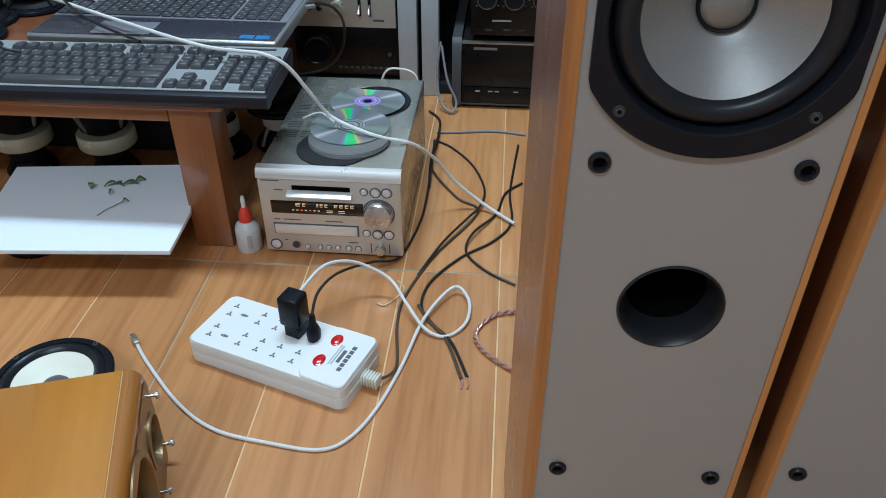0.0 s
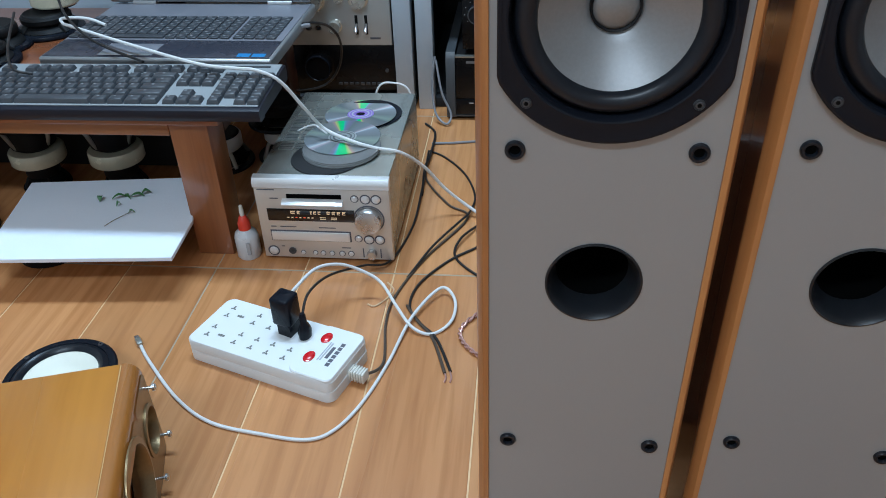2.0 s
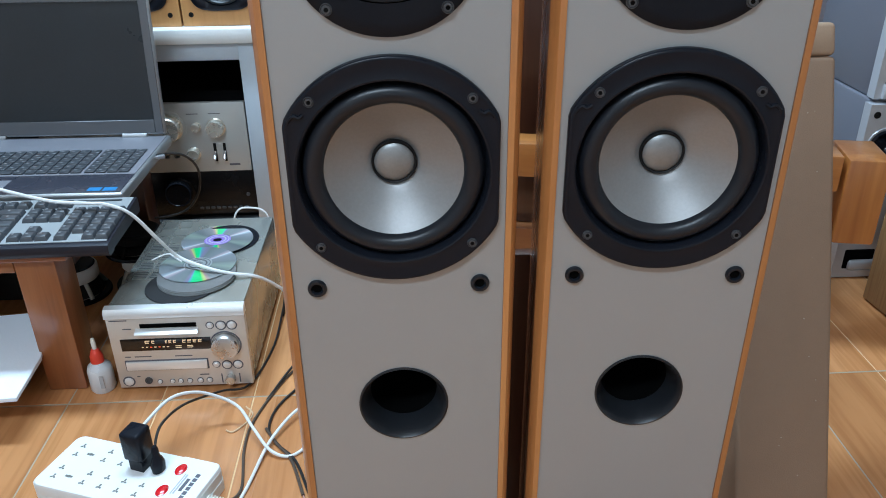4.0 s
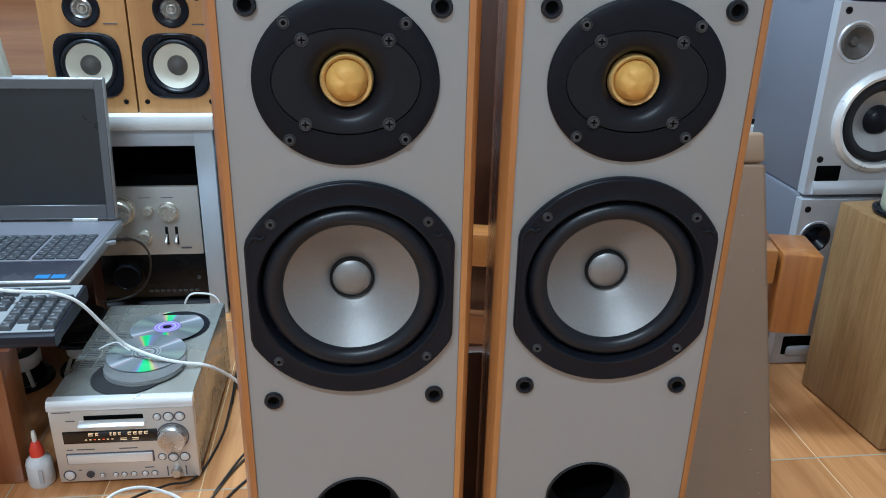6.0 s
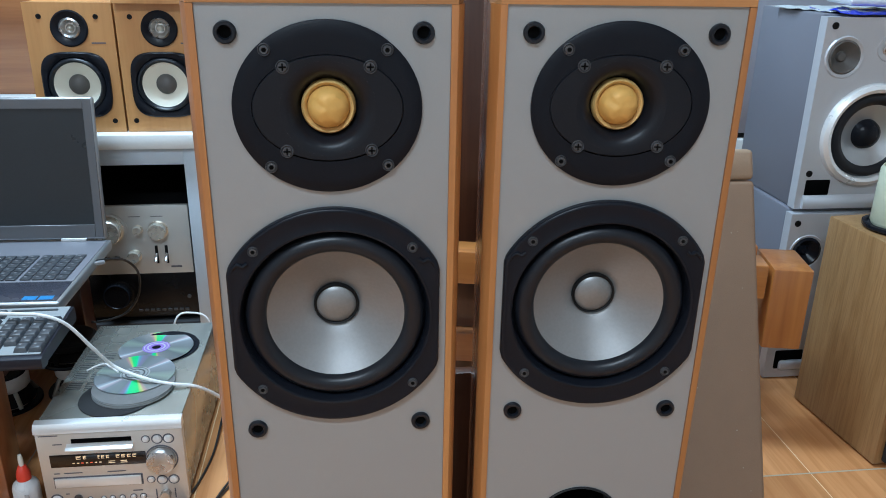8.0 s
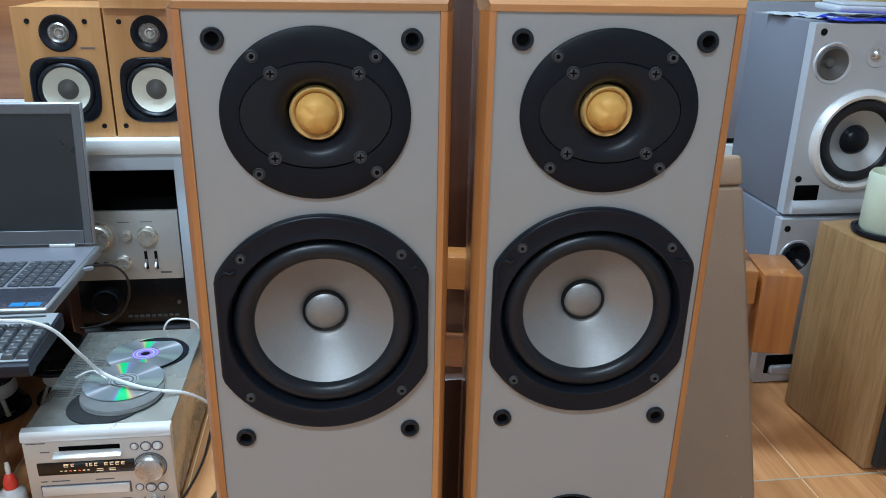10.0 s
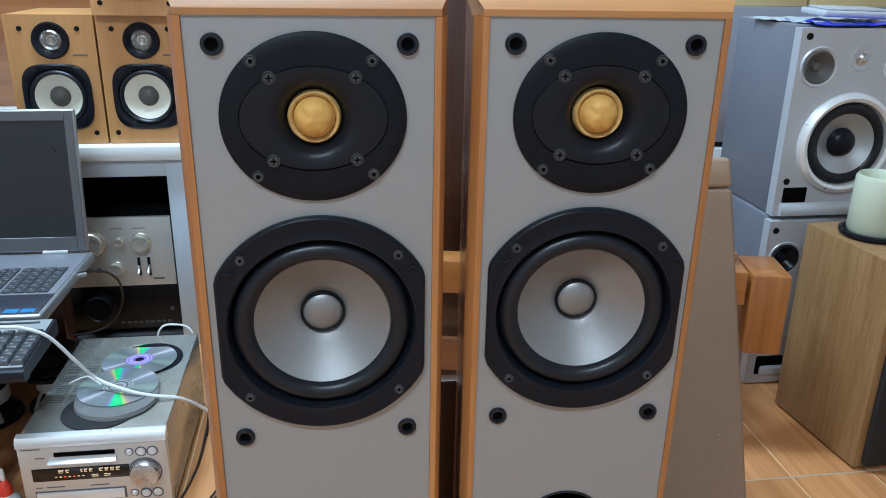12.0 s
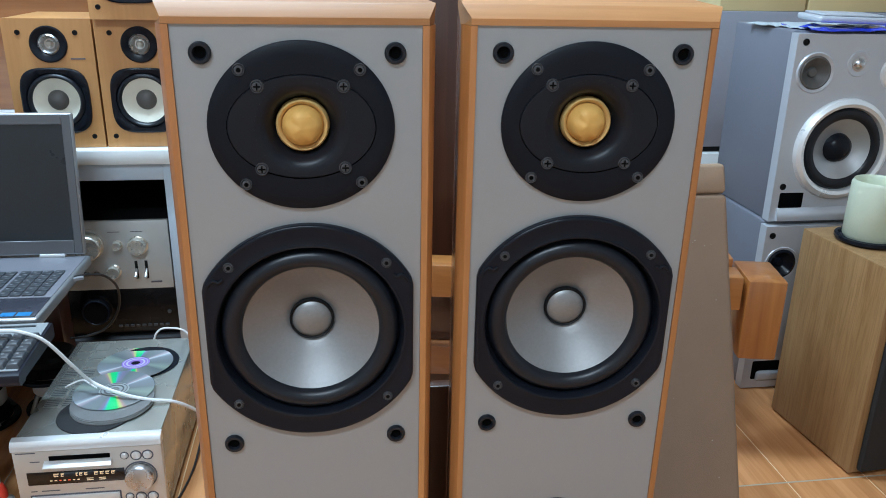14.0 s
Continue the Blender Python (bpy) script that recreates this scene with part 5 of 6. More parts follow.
solid("black_disc", bm, "satin_black", pose(-0.308, 0.775, TOP + 0.0002), "black disc lying under a rainbow-tinted disc", "disc")


# ---- glue bottle ----
g = thing("glue_bottle", pose(-0.4735, 0.560, 0), "milky glue bottle with a red cap on the floor", "bottle")
bm = B()
lathe(bm, [(0, 0.001), (0.0165, 0), (0.0185, 0.003), (0.0185, 0.036), (0.0165, 0.043), (0.0095, 0.049), (0.008, 0.052), (0, 0.052)], 32)
part("bottle_body", bm, "bottle", g)
bm = B()
lathe(bm, [(0.0098, 0.050), (0.0098, 0.060), (0.0085, 0.064), (0.0055, 0.072), (0.0042, 0.073), (0, 0.073)], 24)
part("cap", bm, "redcap", g, "red screw cap")
bm = B()
lathe(bm, [(0.0032, 0.0725), (0.0036, 0.083), (0.0025, 0.091), (0, 0.0915)], 16)
part("nozzle", bm, "cream_white", g)
part("label_bar", box(B(), (0.004, -0.0189, 0.012), (0.010, -0.0176, 0.034), 0.0, 1), "ink_light", g)


# ---- low table ----
def low_table():
    t = thing("low_table", pose(0, 0, 0), "dark varnished low wooden table crowded with gear", "table")
    x0, x1, y0, y1 = -1.45, -0.478, 0.552, 1.03
    part("tabletop", rbox((x0, y0, 0.226), (x1, y1, 0.244), 0.003), "table_top", t)
    part("front_rail", rbox((x0 + 0.06, y0 + 0.008, 0.206), (-0.557, y0 + 0.03, 0.2255), 0.002), "table_x", t)
    # side rail and back legs use darker wood to hold the shade under the table
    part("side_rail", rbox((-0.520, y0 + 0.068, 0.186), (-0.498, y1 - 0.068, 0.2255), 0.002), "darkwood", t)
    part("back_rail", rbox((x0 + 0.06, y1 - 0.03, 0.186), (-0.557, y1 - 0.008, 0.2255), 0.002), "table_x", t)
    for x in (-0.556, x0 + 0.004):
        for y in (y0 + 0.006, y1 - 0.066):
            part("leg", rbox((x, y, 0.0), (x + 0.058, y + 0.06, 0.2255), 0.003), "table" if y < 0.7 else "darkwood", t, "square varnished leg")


low_table()
TT = 0.2442


# ---- desk keyboard ----
def keyboard():
    t = thing("desk_keyboard", pose(-0.632, 0.537, TT, 0, 0, 0.4), "grey and black desk keyboard overhanging the table edge", "keyboard")
    W, D = 0.224, 0.141
    m = Matrix(((0, 0, 1, 0), (1, 0, 0, 0), (0, 1, 0, 0), (0, 0, 0, 1)))
    bm = B()
    prism(bm, [(0.0135, -0.0030), (-0.0015, -0.0030), (-0.0055, 0.0010), (-0.0065, 0.0075), (-0.0045, 0.0140), (-0.001, 0.0160), (0.004, 0.0165), (D, 0.0235), (D + 0.003, 0.020), (D + 0.003, 0.004), (D, 0.0), (0.016, 0.0)], -W, W, m)
    part("skirt", bm, "keyskirt", t, "glossy dark lower shell")
    bm = B()
    prism(bm, [(0.004, 0.0168), (0.004, 0.0178), (D - 0.001, 0.0247), (D - 0.001, 0.0237)], -W + 0.004, W - 0.004, m)
    part("top_frame", bm, "keyplate", t, "matt grey frame")
    slope = math.degrees(math.atan2(0.0069, D - 0.005))

    def cap(w, d=0.0174, h=0.0068):
        bm = B()
        b = [(-w / 2, -d / 2), (w / 2, -d / 2), (w / 2, d / 2), (-w / 2, d / 2)]
        lo = [bm.verts.new((x, y, 0)) for x, y in b]
        hi = [bm.verts.new((x * (1 - 0.0042 / w), y * 0.78 + 0.0006, h)) for x, y in b]
        for k in range(4):
            bm.faces.new([lo[k], lo[(k + 1) % 4], hi[(k + 1) % 4], hi[k]])
        bm.faces.new(hi)
        es = [e for e in bm.edges if all(v in hi for v in e.verts)]
        bmesh.ops.bevel(bm, geom=es, offset=0.0012, segments=1, affect="EDGES")
        return bm

    meshes = {}
    P = 0.0191

    def key(u, row, w=1.0, leg=True):
        y = row
        x = -W + 0.013 + (u + w / 2) * P
        wd = round(w * P - 0.0014, 4)
        base = pose(x, y, 0.0178 + (y - 0.004) * 0.0507, slope)
        if wd not in meshes:
            k = part("key", cap(wd), "key", t)
            k.matrix_basis = base
            meshes[wd] = k
        else:
            again(meshes[wd], base, t)
        if leg:
            mk = pose(x - 0.002, y + 0.0022, 0.0178 + (y - 0.004) * 0.0507 + 0.00705, slope)
            if "mark" not in meshes:
                b = B()
                prism(b, [(-0.0018, -0.0016), (0.0016, -0.0016), (0.0016, 0.0018), (-0.0018, 0.0018)], 0, 0.0003)
                meshes["mark"] = part("legend_bar", b, "keymark", t)
                meshes["mark"].matrix_basis = mk
            else:
                again(meshes["mark"], mk, t)

    rows = [0.017 + k * 0.0186 for k in range(5)]
    for w, u in ((1.3, 0), (1.3, 1.3), (1.3, 2.6), (5.9, 3.9), (1.3, 9.8), (1.3, 11.1), (1.3, 12.4), (1.3, 13.7)):
        key(u, rows[0], w, w < 3)
    layout = [[(2.3, 0)] + [(1, 2.3 + k) for k in range(10)] + [(2.7, 12.3)], [(1.8, 0)] + [(1, 1.8 + k) for k in range(11)] + [(2.2, 12.8)], [(1.5, 0)] + [(1, 1.5 + k) for k in range(12)] + [(1.5, 13.5)], [(1, k) for k in range(13)] + [(2, 13)]]
    for r, line in enumerate(layout):
        for w, u in line:
            key(u, rows[r + 1], w)
    fr = rows[4] + 0.0255
    for u in [0] + [2 + k for k in range(4)] + [6.5 + k for k in range(4)] + [11 + k for k in range(4)]:
        key(u, fr)
    for u in (15.3, 16.3, 17.3):
        key(u, rows[3])
        key(u, rows[4])
        key(u, fr)
        key(u, rows[0])
    key(16.3, rows[1])
    for r in range(5):
        for c in range(4):
            if (r, c) != (0, 1):
                key(18.65 + c, rows[r], 1.0)
    part("light_bar", rbox((0.140, 0.128, 0.0242), (0.205, 0.132, 0.0256)), "amp_grey", t)
    return t


keyboard()


# ---- open laptop ----
def laptop():
    t = thing("laptop", pose(-0.624, 0.695, TT + 0.004, 0, 0, -1.0), "open dark grey laptop with a dusty black screen", "laptop")
    W, D = 0.190, 0.276
    part("base", rbox((-W, 0.0, 0.003), (W, D, 0.0225), 0.004, 3), "lap_edge", t, "silver-edged base")
    part("palm_rest", rbox((-W + 0.005, 0.005, 0.0222), (W - 0.005, 0.078, 0.0236), 0.0006), "lap_dark", t, "glossy dark palm rest")
    part("deck", rbox((-W + 0.005, 0.080, 0.0222), (W - 0.005, D - 0.006, 0.0238), 0.0006), "lap_deck", t)
    part("touchpad", rbox((-0.095, 0.010, 0.0237), (-0.005, 0.060, 0.0241), 0.0002), "lap_deck", t)
    part("touchpad_buttons", rbox((-0.092, 0.008, 0.0242), (-0.008, 0.019, 0.0250), 0.0004), "lap_edge", t)
    for x in (-0.15, 0.15):
        for y in (0.03, 0.22):
            part("foot", rbox((x - 0.012, y - 0.006, -0.004), (x + 0.012, y + 0.006, 0.0032)), "black", t)
    for a in (0.132, 0.156):
        part("sticker", rbox((a, 0.008, 0.0237), (a + 0.021, 0.022, 0.0240)), "sticker", t, "small blue sticker")
    first = None
    for r in range(6):
        for c in range(19):
            if r == 0 and 4 <= c <= 8:
                continue
            x, y = -W + 0.016 + c * 0.0186 + (0.004 if c > 14 else 0), 0.092 + r * 0.0182
            if x > W - 0.014:
                continue
            if first is None:
                bm = B()
                box(bm, (-0.0081, -0.0078, 0), (0.0081, 0.0078, 0.0028), 0.0008, 1)
                first = part("key", bm, "key", t)
                first.matrix_basis = pose(x, y, 0.0239)
                bm = B()
                prism(bm, [(-0.0022, -0.0018), (0.002, -0.0018), (0.002, 0.002), (-0.0022, 0.002)], 0, 0.0002)
                mark = part("legend_bar", bm, "keymark", t)
                mark.matrix_basis = pose(x - 0.002, y + 0.001, 0.0268)
            else:
                again(first, pose(x, y, 0.0239), t)
                again(mark, pose(x - 0.002, y + 0.001, 0.0268), t)
    part("space_bar", rbox((-W + 0.016 + 3.6 * 0.0186, 0.0845, 0.0239), (-W + 0.016 + 8.4 * 0.0186, 0.0995, 0.0266), 0.0008), "key", t)
    lid = new("lid")
    lid.parent = t
    lid.matrix_basis = pose(-0.006, D - 0.006, 0.020, -7)
    lid.empty_display_size = 0.03
    part("lid_shell", rbox((-W, -0.004, 0.006), (W, 0.008, 0.262), 0.004, 3), "lap_edge", lid)
    bm = B()
    for a, b in (((-W + 0.003, -0.0065, 0.010), (-W + 0.017, -0.0042, 0.259)), ((W - 0.017, -0.0065, 0.010), (W - 0.003, -0.0042, 0.259)), ((-W + 0.0172, -0.0065, 0.242), (W - 0.0172, -0.0042, 0.259)), ((-W + 0.0172, -0.0065, 0.010), (W - 0.0172, -0.0042, 0.034))):
        box(bm, a, b, 0.0006, 1)
    part("bezel", bm, "lap_grey", lid)
    part("screen", rbox((-W + 0.0174, -0.0052, 0.0342), (W - 0.0174, -0.0042, 0.2418)), "screen", lid, "dusty black screen")
    for s in (-1, 1):
        bm = B()
        lathe(bm, [(0, -0.022), (0.0065, -0.022), (0.0065, 0.022), (0, 0.022)], 16, Matrix.Translation((s * 0.128, D - 0.008, 0.0245)) @ Matrix.Rotation(radians(90), 4, "Y"))
        part("hinge", bm, "lap_edge", t)
    return t


laptop()


# ---- loose driver units ----
def driver(m, r, label, mag="magnet", cone="ivory_cone", depth=0.055, tall=0.47, mr=0.70):
    """A bare loudspeaker unit: frame ring, surround, cone, basket struts and magnet; its face looks along local +z and the magnet stands at the origin."""
    t = thing("loose_driver", m, label, "speaker driver", "loose drivers")
    h = depth
    ring_part("frame_ring", [(r * 0.80, h - 0.006), (r * 0.98, h - 0.005), (r, h - 0.003), (r, h), (r * 0.97, h + 0.002), (r * 0.86, h + 0.002), (r * 0.84, h - 0.001)], "satin_black", t, Matrix(), 48)
    ring_part("surround", [(r * 0.86, h), (r * 0.82, h + 0.003), (r * 0.76, h + 0.005), (r * 0.70, h + 0.003), (r * 0.66, h - 0.001)], "rubber", t, Matrix(), 40)
    ring_part("cone", [(r * 0.67, h - 0.001), (r * 0.45, h - 0.008), (r * 0.24, h - 0.014), (0, h - 0.014)], cone, t, Matrix(), 36)
    ring_part("dust_cap", [(r * 0.25, h - 0.0138), (r * 0.2, h - 0.009), (r * 0.1, h - 0.006), (0, h - 0.0055)], "grey_cap", t, Matrix(), 24)
    ring_part("basket", [(r * 0.80, h - 0.007), (r * 0.66, h * (tall + 0.1)), (r * 0.50, h * (tall + 0.02))], "black", t, Matrix(), 32)
    ring_part("magnet", [(0, 0.003), (r * (mr - 0.04), 0.003), (r * mr, 0.006), (r * mr, h * tall - 0.003), (r * (mr - 0.04), h * tall), (0, h * tall)], mag, t, Matrix(), 40)
    ring_part("back_plate", [(0, 0), (r * 0.60, 0), (r * 0.64, 0.0028), (0, 0.0028)], "black" if mag == "black" else "satin_black", t, Matrix(), 32)
    for k in range(4):
        a = radians(45 + 90 * k)
        s = screw_part(t, Matrix.Translation((r * 0.92 * math.cos(a), r * 0.92 * math.sin(a), h + 0.0018)), 0.0024)
        bm = B()
        tube(bm, [(r * 0.58 * math.cos(a), r * 0.58 * math.sin(a), h * 0.45), (r * 0.72 * math.cos(a), r * 0.72 * math.sin(a), h * 0.62), (r * 0.9 * math.cos(a), r * 0.9 * math.sin(a), h - 0.005)], 0.004, 6, 3)
        part("strut", bm, "black" if mag == "black" else "zinc", t)
    kids = {o.name.split(".")[0]: o for o in t.children}
    under(kids["frame_ring"], kids["surround"], kids["cone"], kids["dust_cap"])
    under(kids["magnet"], kids["back_plate"])
    return t


def flipped(x, y, z, h, rz=0):
    return pose(x, y, z + h + 0.0022, 180, 0, rz)


driver(pose(-0.610, 0.235, 0, 0, 0, 20), 0.0685, "bare driver with a cream cone lying face up on the floor", depth=0.040)
FD = "bare driver with a cream magnet standing face down under the table"
H1 = 0.10
FU = "bare driver with a cream magnet stacked face up under the table"
for x, y, low in ((-0.918, 0.762, 0.048), (-0.768, 0.762, 0.052), (-1.06, 0.71, 0.044)):
    driver(flipped(x, y, 0, low), 0.042, "small black driver standing face down under the table", "black", depth=low)
    driver(pose(x, y, low + 0.0024, 0, 0, 25), 0.058, FU, depth=0.084, tall=0.34, mr=0.82)
driver(flipped(-0.615, 0.86, 0, 0.062), 0.058, "bare driver standing face down beside the table leg", "white", depth=0.062)
driver(flipped(-0.500, 0.895, 0, 0.070), 0.055, "bare driver with a pale magnet standing beside the table", "white", depth=0.070)
driver(flipped(-0.500, 0.892, 0.0745, 0.040, 30), 0.062, "black driver stacked on another beside the table", "black", depth=0.040)
for x, y, z, r, h in ((-0.935, 0.725, TT, 0.060, 0.030), (-0.955, 0.80, TT + 0.0, 0.058, 0.040), (-0.905, 0.885, TT, 0.062, 0.034), (-1.06, 0.72, TT, 0.062, 0.034), (-1.07, 0.845, TT, 0.060, 0.05)):
    driver(flipped(x, y + 0.01, z, h, 15), r, "black driver lying face down on the table", "black", depth=h)
driver(pose(-0.90, 0.93, TT + 0.037, 0, 0, 10), 0.060, "bare driver with a white cone lying face up on another", "magnet", "foam", depth=0.048)

driver(flipped(-0.985, 0.60, 0, 0.060, 20), 0.060, FD, "magnet", depth=0.060, tall=0.6)
# near-black box added in place of the shade under the table
crate = thing("dark_carton", pose(0, 0, 0), "dark box added behind drivers as shade under the table", "box")
part("body", rbox((-1.38, 0.842, 0.0), (-0.685, 1.02, 0.165), 0.003), "carton", crate)
part("flap", rbox((-1.38, 0.840, 0.166), (-0.685, 1.02, 0.170), 0.001), "carton", crate)

# ---- foam board with herb scraps ----
bt = thing("foam_board", pose(-0.705, 0.555, 0.066, 0.6, 0, 3.5), "white foam board lying on driver magnets under the table", "board")
bm = B()
prism(bm, [(-0.126, -0.120), (0.155, -0.117), (0.157, -0.020), (0.122, 0.112), (-0.152, 0.100)], 0.0, 0.006, Matrix(), 0.0008)
part("sheet", bm, "foam", bt)
for x, y, r in ((-0.80, 0.555, 0.05), (-0.64, 0.575, 0.045)):
    bm = B()
    lathe(bm, [(0, 0), (r, 0), (r, 0.02), (r * 0.8, 0.03), (r * 0.8, 0.064), (0, 0.064)], 28)
    solid("magnet_block", bm, "black", pose(x, y, 0), "round dark magnet lying on the floor under a board", "magnet", "magnets")


def leaf_scrap(x, y, rz, l, w):
    bm = B()
    n = 7
    rows = []
    for k in range(n):
        s = k / (n - 1)
        hw = w * math.sin(math.pi * (0.06 + 0.9 * s)) * (1 - 0.3 * s)
        z = 0.002 + 0.006 * math.sin(s * 3.0) + 0.002 * noise.noise(Vector((x * 90, s * 4, y * 90)))
        rows.append([bm.verts.new(((s - 0.5) * l, hw, z + 0.0015)), bm.verts.new(((s - 0.5) * l, 0, z)), bm.verts.new(((s - 0.5) * l, -hw, z + 0.0015))])
    for a, b in zip(rows, rows[1:]):
        for k in range(2):
            bm.faces.new([a[k], a[k + 1], b[k + 1], b[k]])
    ret = bmesh.ops.extrude_face_region(bm, geom=bm.faces[:])
    for v in [g for g in ret["geom"] if isinstance(g, bmesh.types.BMVert)]:
        v.co.z -= 0.0006
    return solid("leaf_scrap", bm, "leaf", pose(x, y, 0.0725, 0, 0, rz), "small green leaf scrap on a white board", "leaf", "leaf scraps")


for a in ((-0.716, 0.594, 100, 0.013, 0.005), (-0.688, 0.600, 20, 0.022, 0.004), (-0.676, 0.602, -35, 0.020, 0.004), (-0.660, 0.606, 5, 0.022, 0.0045), (-0.650, 0.616, 25, 0.016, 0.005), (-0.679, 0.578, 60, 0.008, 0.003), (-0.648, 0.556, 15, 0.010, 0.002)):
    leaf_scrap(*a)
bm = B()
tube(bm, [(-0.676, 0.520, 0.0735), (-0.668, 0.535, 0.0745), (-0.654, 0.556, 0.075), (-0.651, 0.562, 0.0765)], 0.0006, 5, 4)
solid("stem", bm, "twig", Matrix(), "thin dry stem lying on a white board", "twig")


# ---- honey wood cabinet in the foreground ----
def honey_box():
    t = thing("honey_speaker_cabinet", pose(-0.478, 0.164, 0, 0, 0, 17.5), "empty honey-varnished wooden speaker cabinet lying on its side", "speaker cabinet")
    L, Wd, h = 0.34, 0.26, 0.132
    part("top_board", rbox((-Wd, -L, h - 0.014), (0.0040, 0.0, h), 0.0015), "honey", t)
    part("edge_strip", rbox((-Wd, -L, 0.0), (-0.0, -0.0005, h - 0.0145), 0.001), "honey_dark", t)
    bm = B()
    n = 10
    pts = [(0.0050, h)] + [(0.0056 + 0.0164 * math.sin(math.pi / 2 * k / n), h - 0.020 + 0.020 * math.cos(math.pi / 2 * k / n)) for k in range(n + 1)] + [(0.022, 0.100), (0.0050, 0.100)]
    prism(bm, pts[::-1], 0.0, L, Matrix(((1, 0, 0, 0), (0, 0, -1, 0), (0, 1, 0, 0), (0, 0, 0, 1))))
    part("bullnose", bm, "honey_dark", t, "rounded front edge")
    # the front with two round bores
    bm = B()
    X = 0.0225
    holes = ((-0.036, 0.062, 0.026), (-0.130, 0.0655, 0.0515))
    n = 40
    for (cy, cz, r), (ya, yb) in zip(holes, ((0.0, -0.068), (-0.068, -0.26))):
        vi, vo, vb = [], [], []
        for k in range(n):
            a = 2 * math.pi * k / n
            ca, sa = math.cos(a), math.sin(a)
            e = 1e9
            for lim, cc, c0 in ((ya, ca, cy), (yb, ca, cy), (0.118, sa, cz), (0.0, sa, cz)):
                if abs(cc) > 1e-6 and (lim - c0) / cc > 0:
                    e = min(e, (lim - c0) / cc)
            vi.append(bm.verts.new((X, cy + r * ca, cz + r * sa)))
            vo.append(bm.verts.new((X, cy + e * ca, cz + e * sa)))
            vb.append(bm.verts.new((X - 0.02, cy + r * ca, cz + r * sa)))
        for k in range(n):
            j = (k + 1) % n
            bm.faces.new([vi[k], vi[j], vo[j], vo[k]])
            bm.faces.new([vb[k], vb[j], vi[j], vi[k]])
    box(bm, (0.0006, -L, 0.0), (X, -0.2605, 0.1))
    part("front_panel", bm, "bronze", t, "bronze front with round bores")
    for cy, cz, r in holes:
        bm = B()
        lathe(bm, [(r * 1.16, 0), (r * 1.16, 0.002), (r * 1.02, 0.003), (r * 0.99, 0.0), (r * 0.97, -0.012)], 40)
        ob = part("bore_ring", bm, "bronze", t)
        ob.matrix_basis = Matrix.Translation((X, cy, cz)) @ Matrix.Rotation(radians(90), 4, "Y")
    for y, z in ((-0.012, 0.102), (-0.010, 0.026), (-0.069, 0.020)):
        bm = B()
        lathe(bm, [(0.0018, 0), (0.0018, 0.008), (0.0042, 0.0085), (0.0042, 0.011), (0.002, 0.0125), (0, 0.0125)], 16)
        ob = part("screw", bm, "steel", t, "bright protruding screw")
        ob.matrix_basis = Matrix.Translation((X, y, z)) @ Matrix.Rotation(radians(90), 4, "Y")
    y = -0.003
    while y > -L + 0.03:
        d = 0.015 + 0.055 * random.random()
        w = 0.0002 + 0.0004 * random.random()
        part("worn_edge", rbox((0.0041, y - d, h - 0.003), (w + 0.0046, y, h + 0.0002), 0.0), "raw", t)
        y -= d
    return t


honey_box()


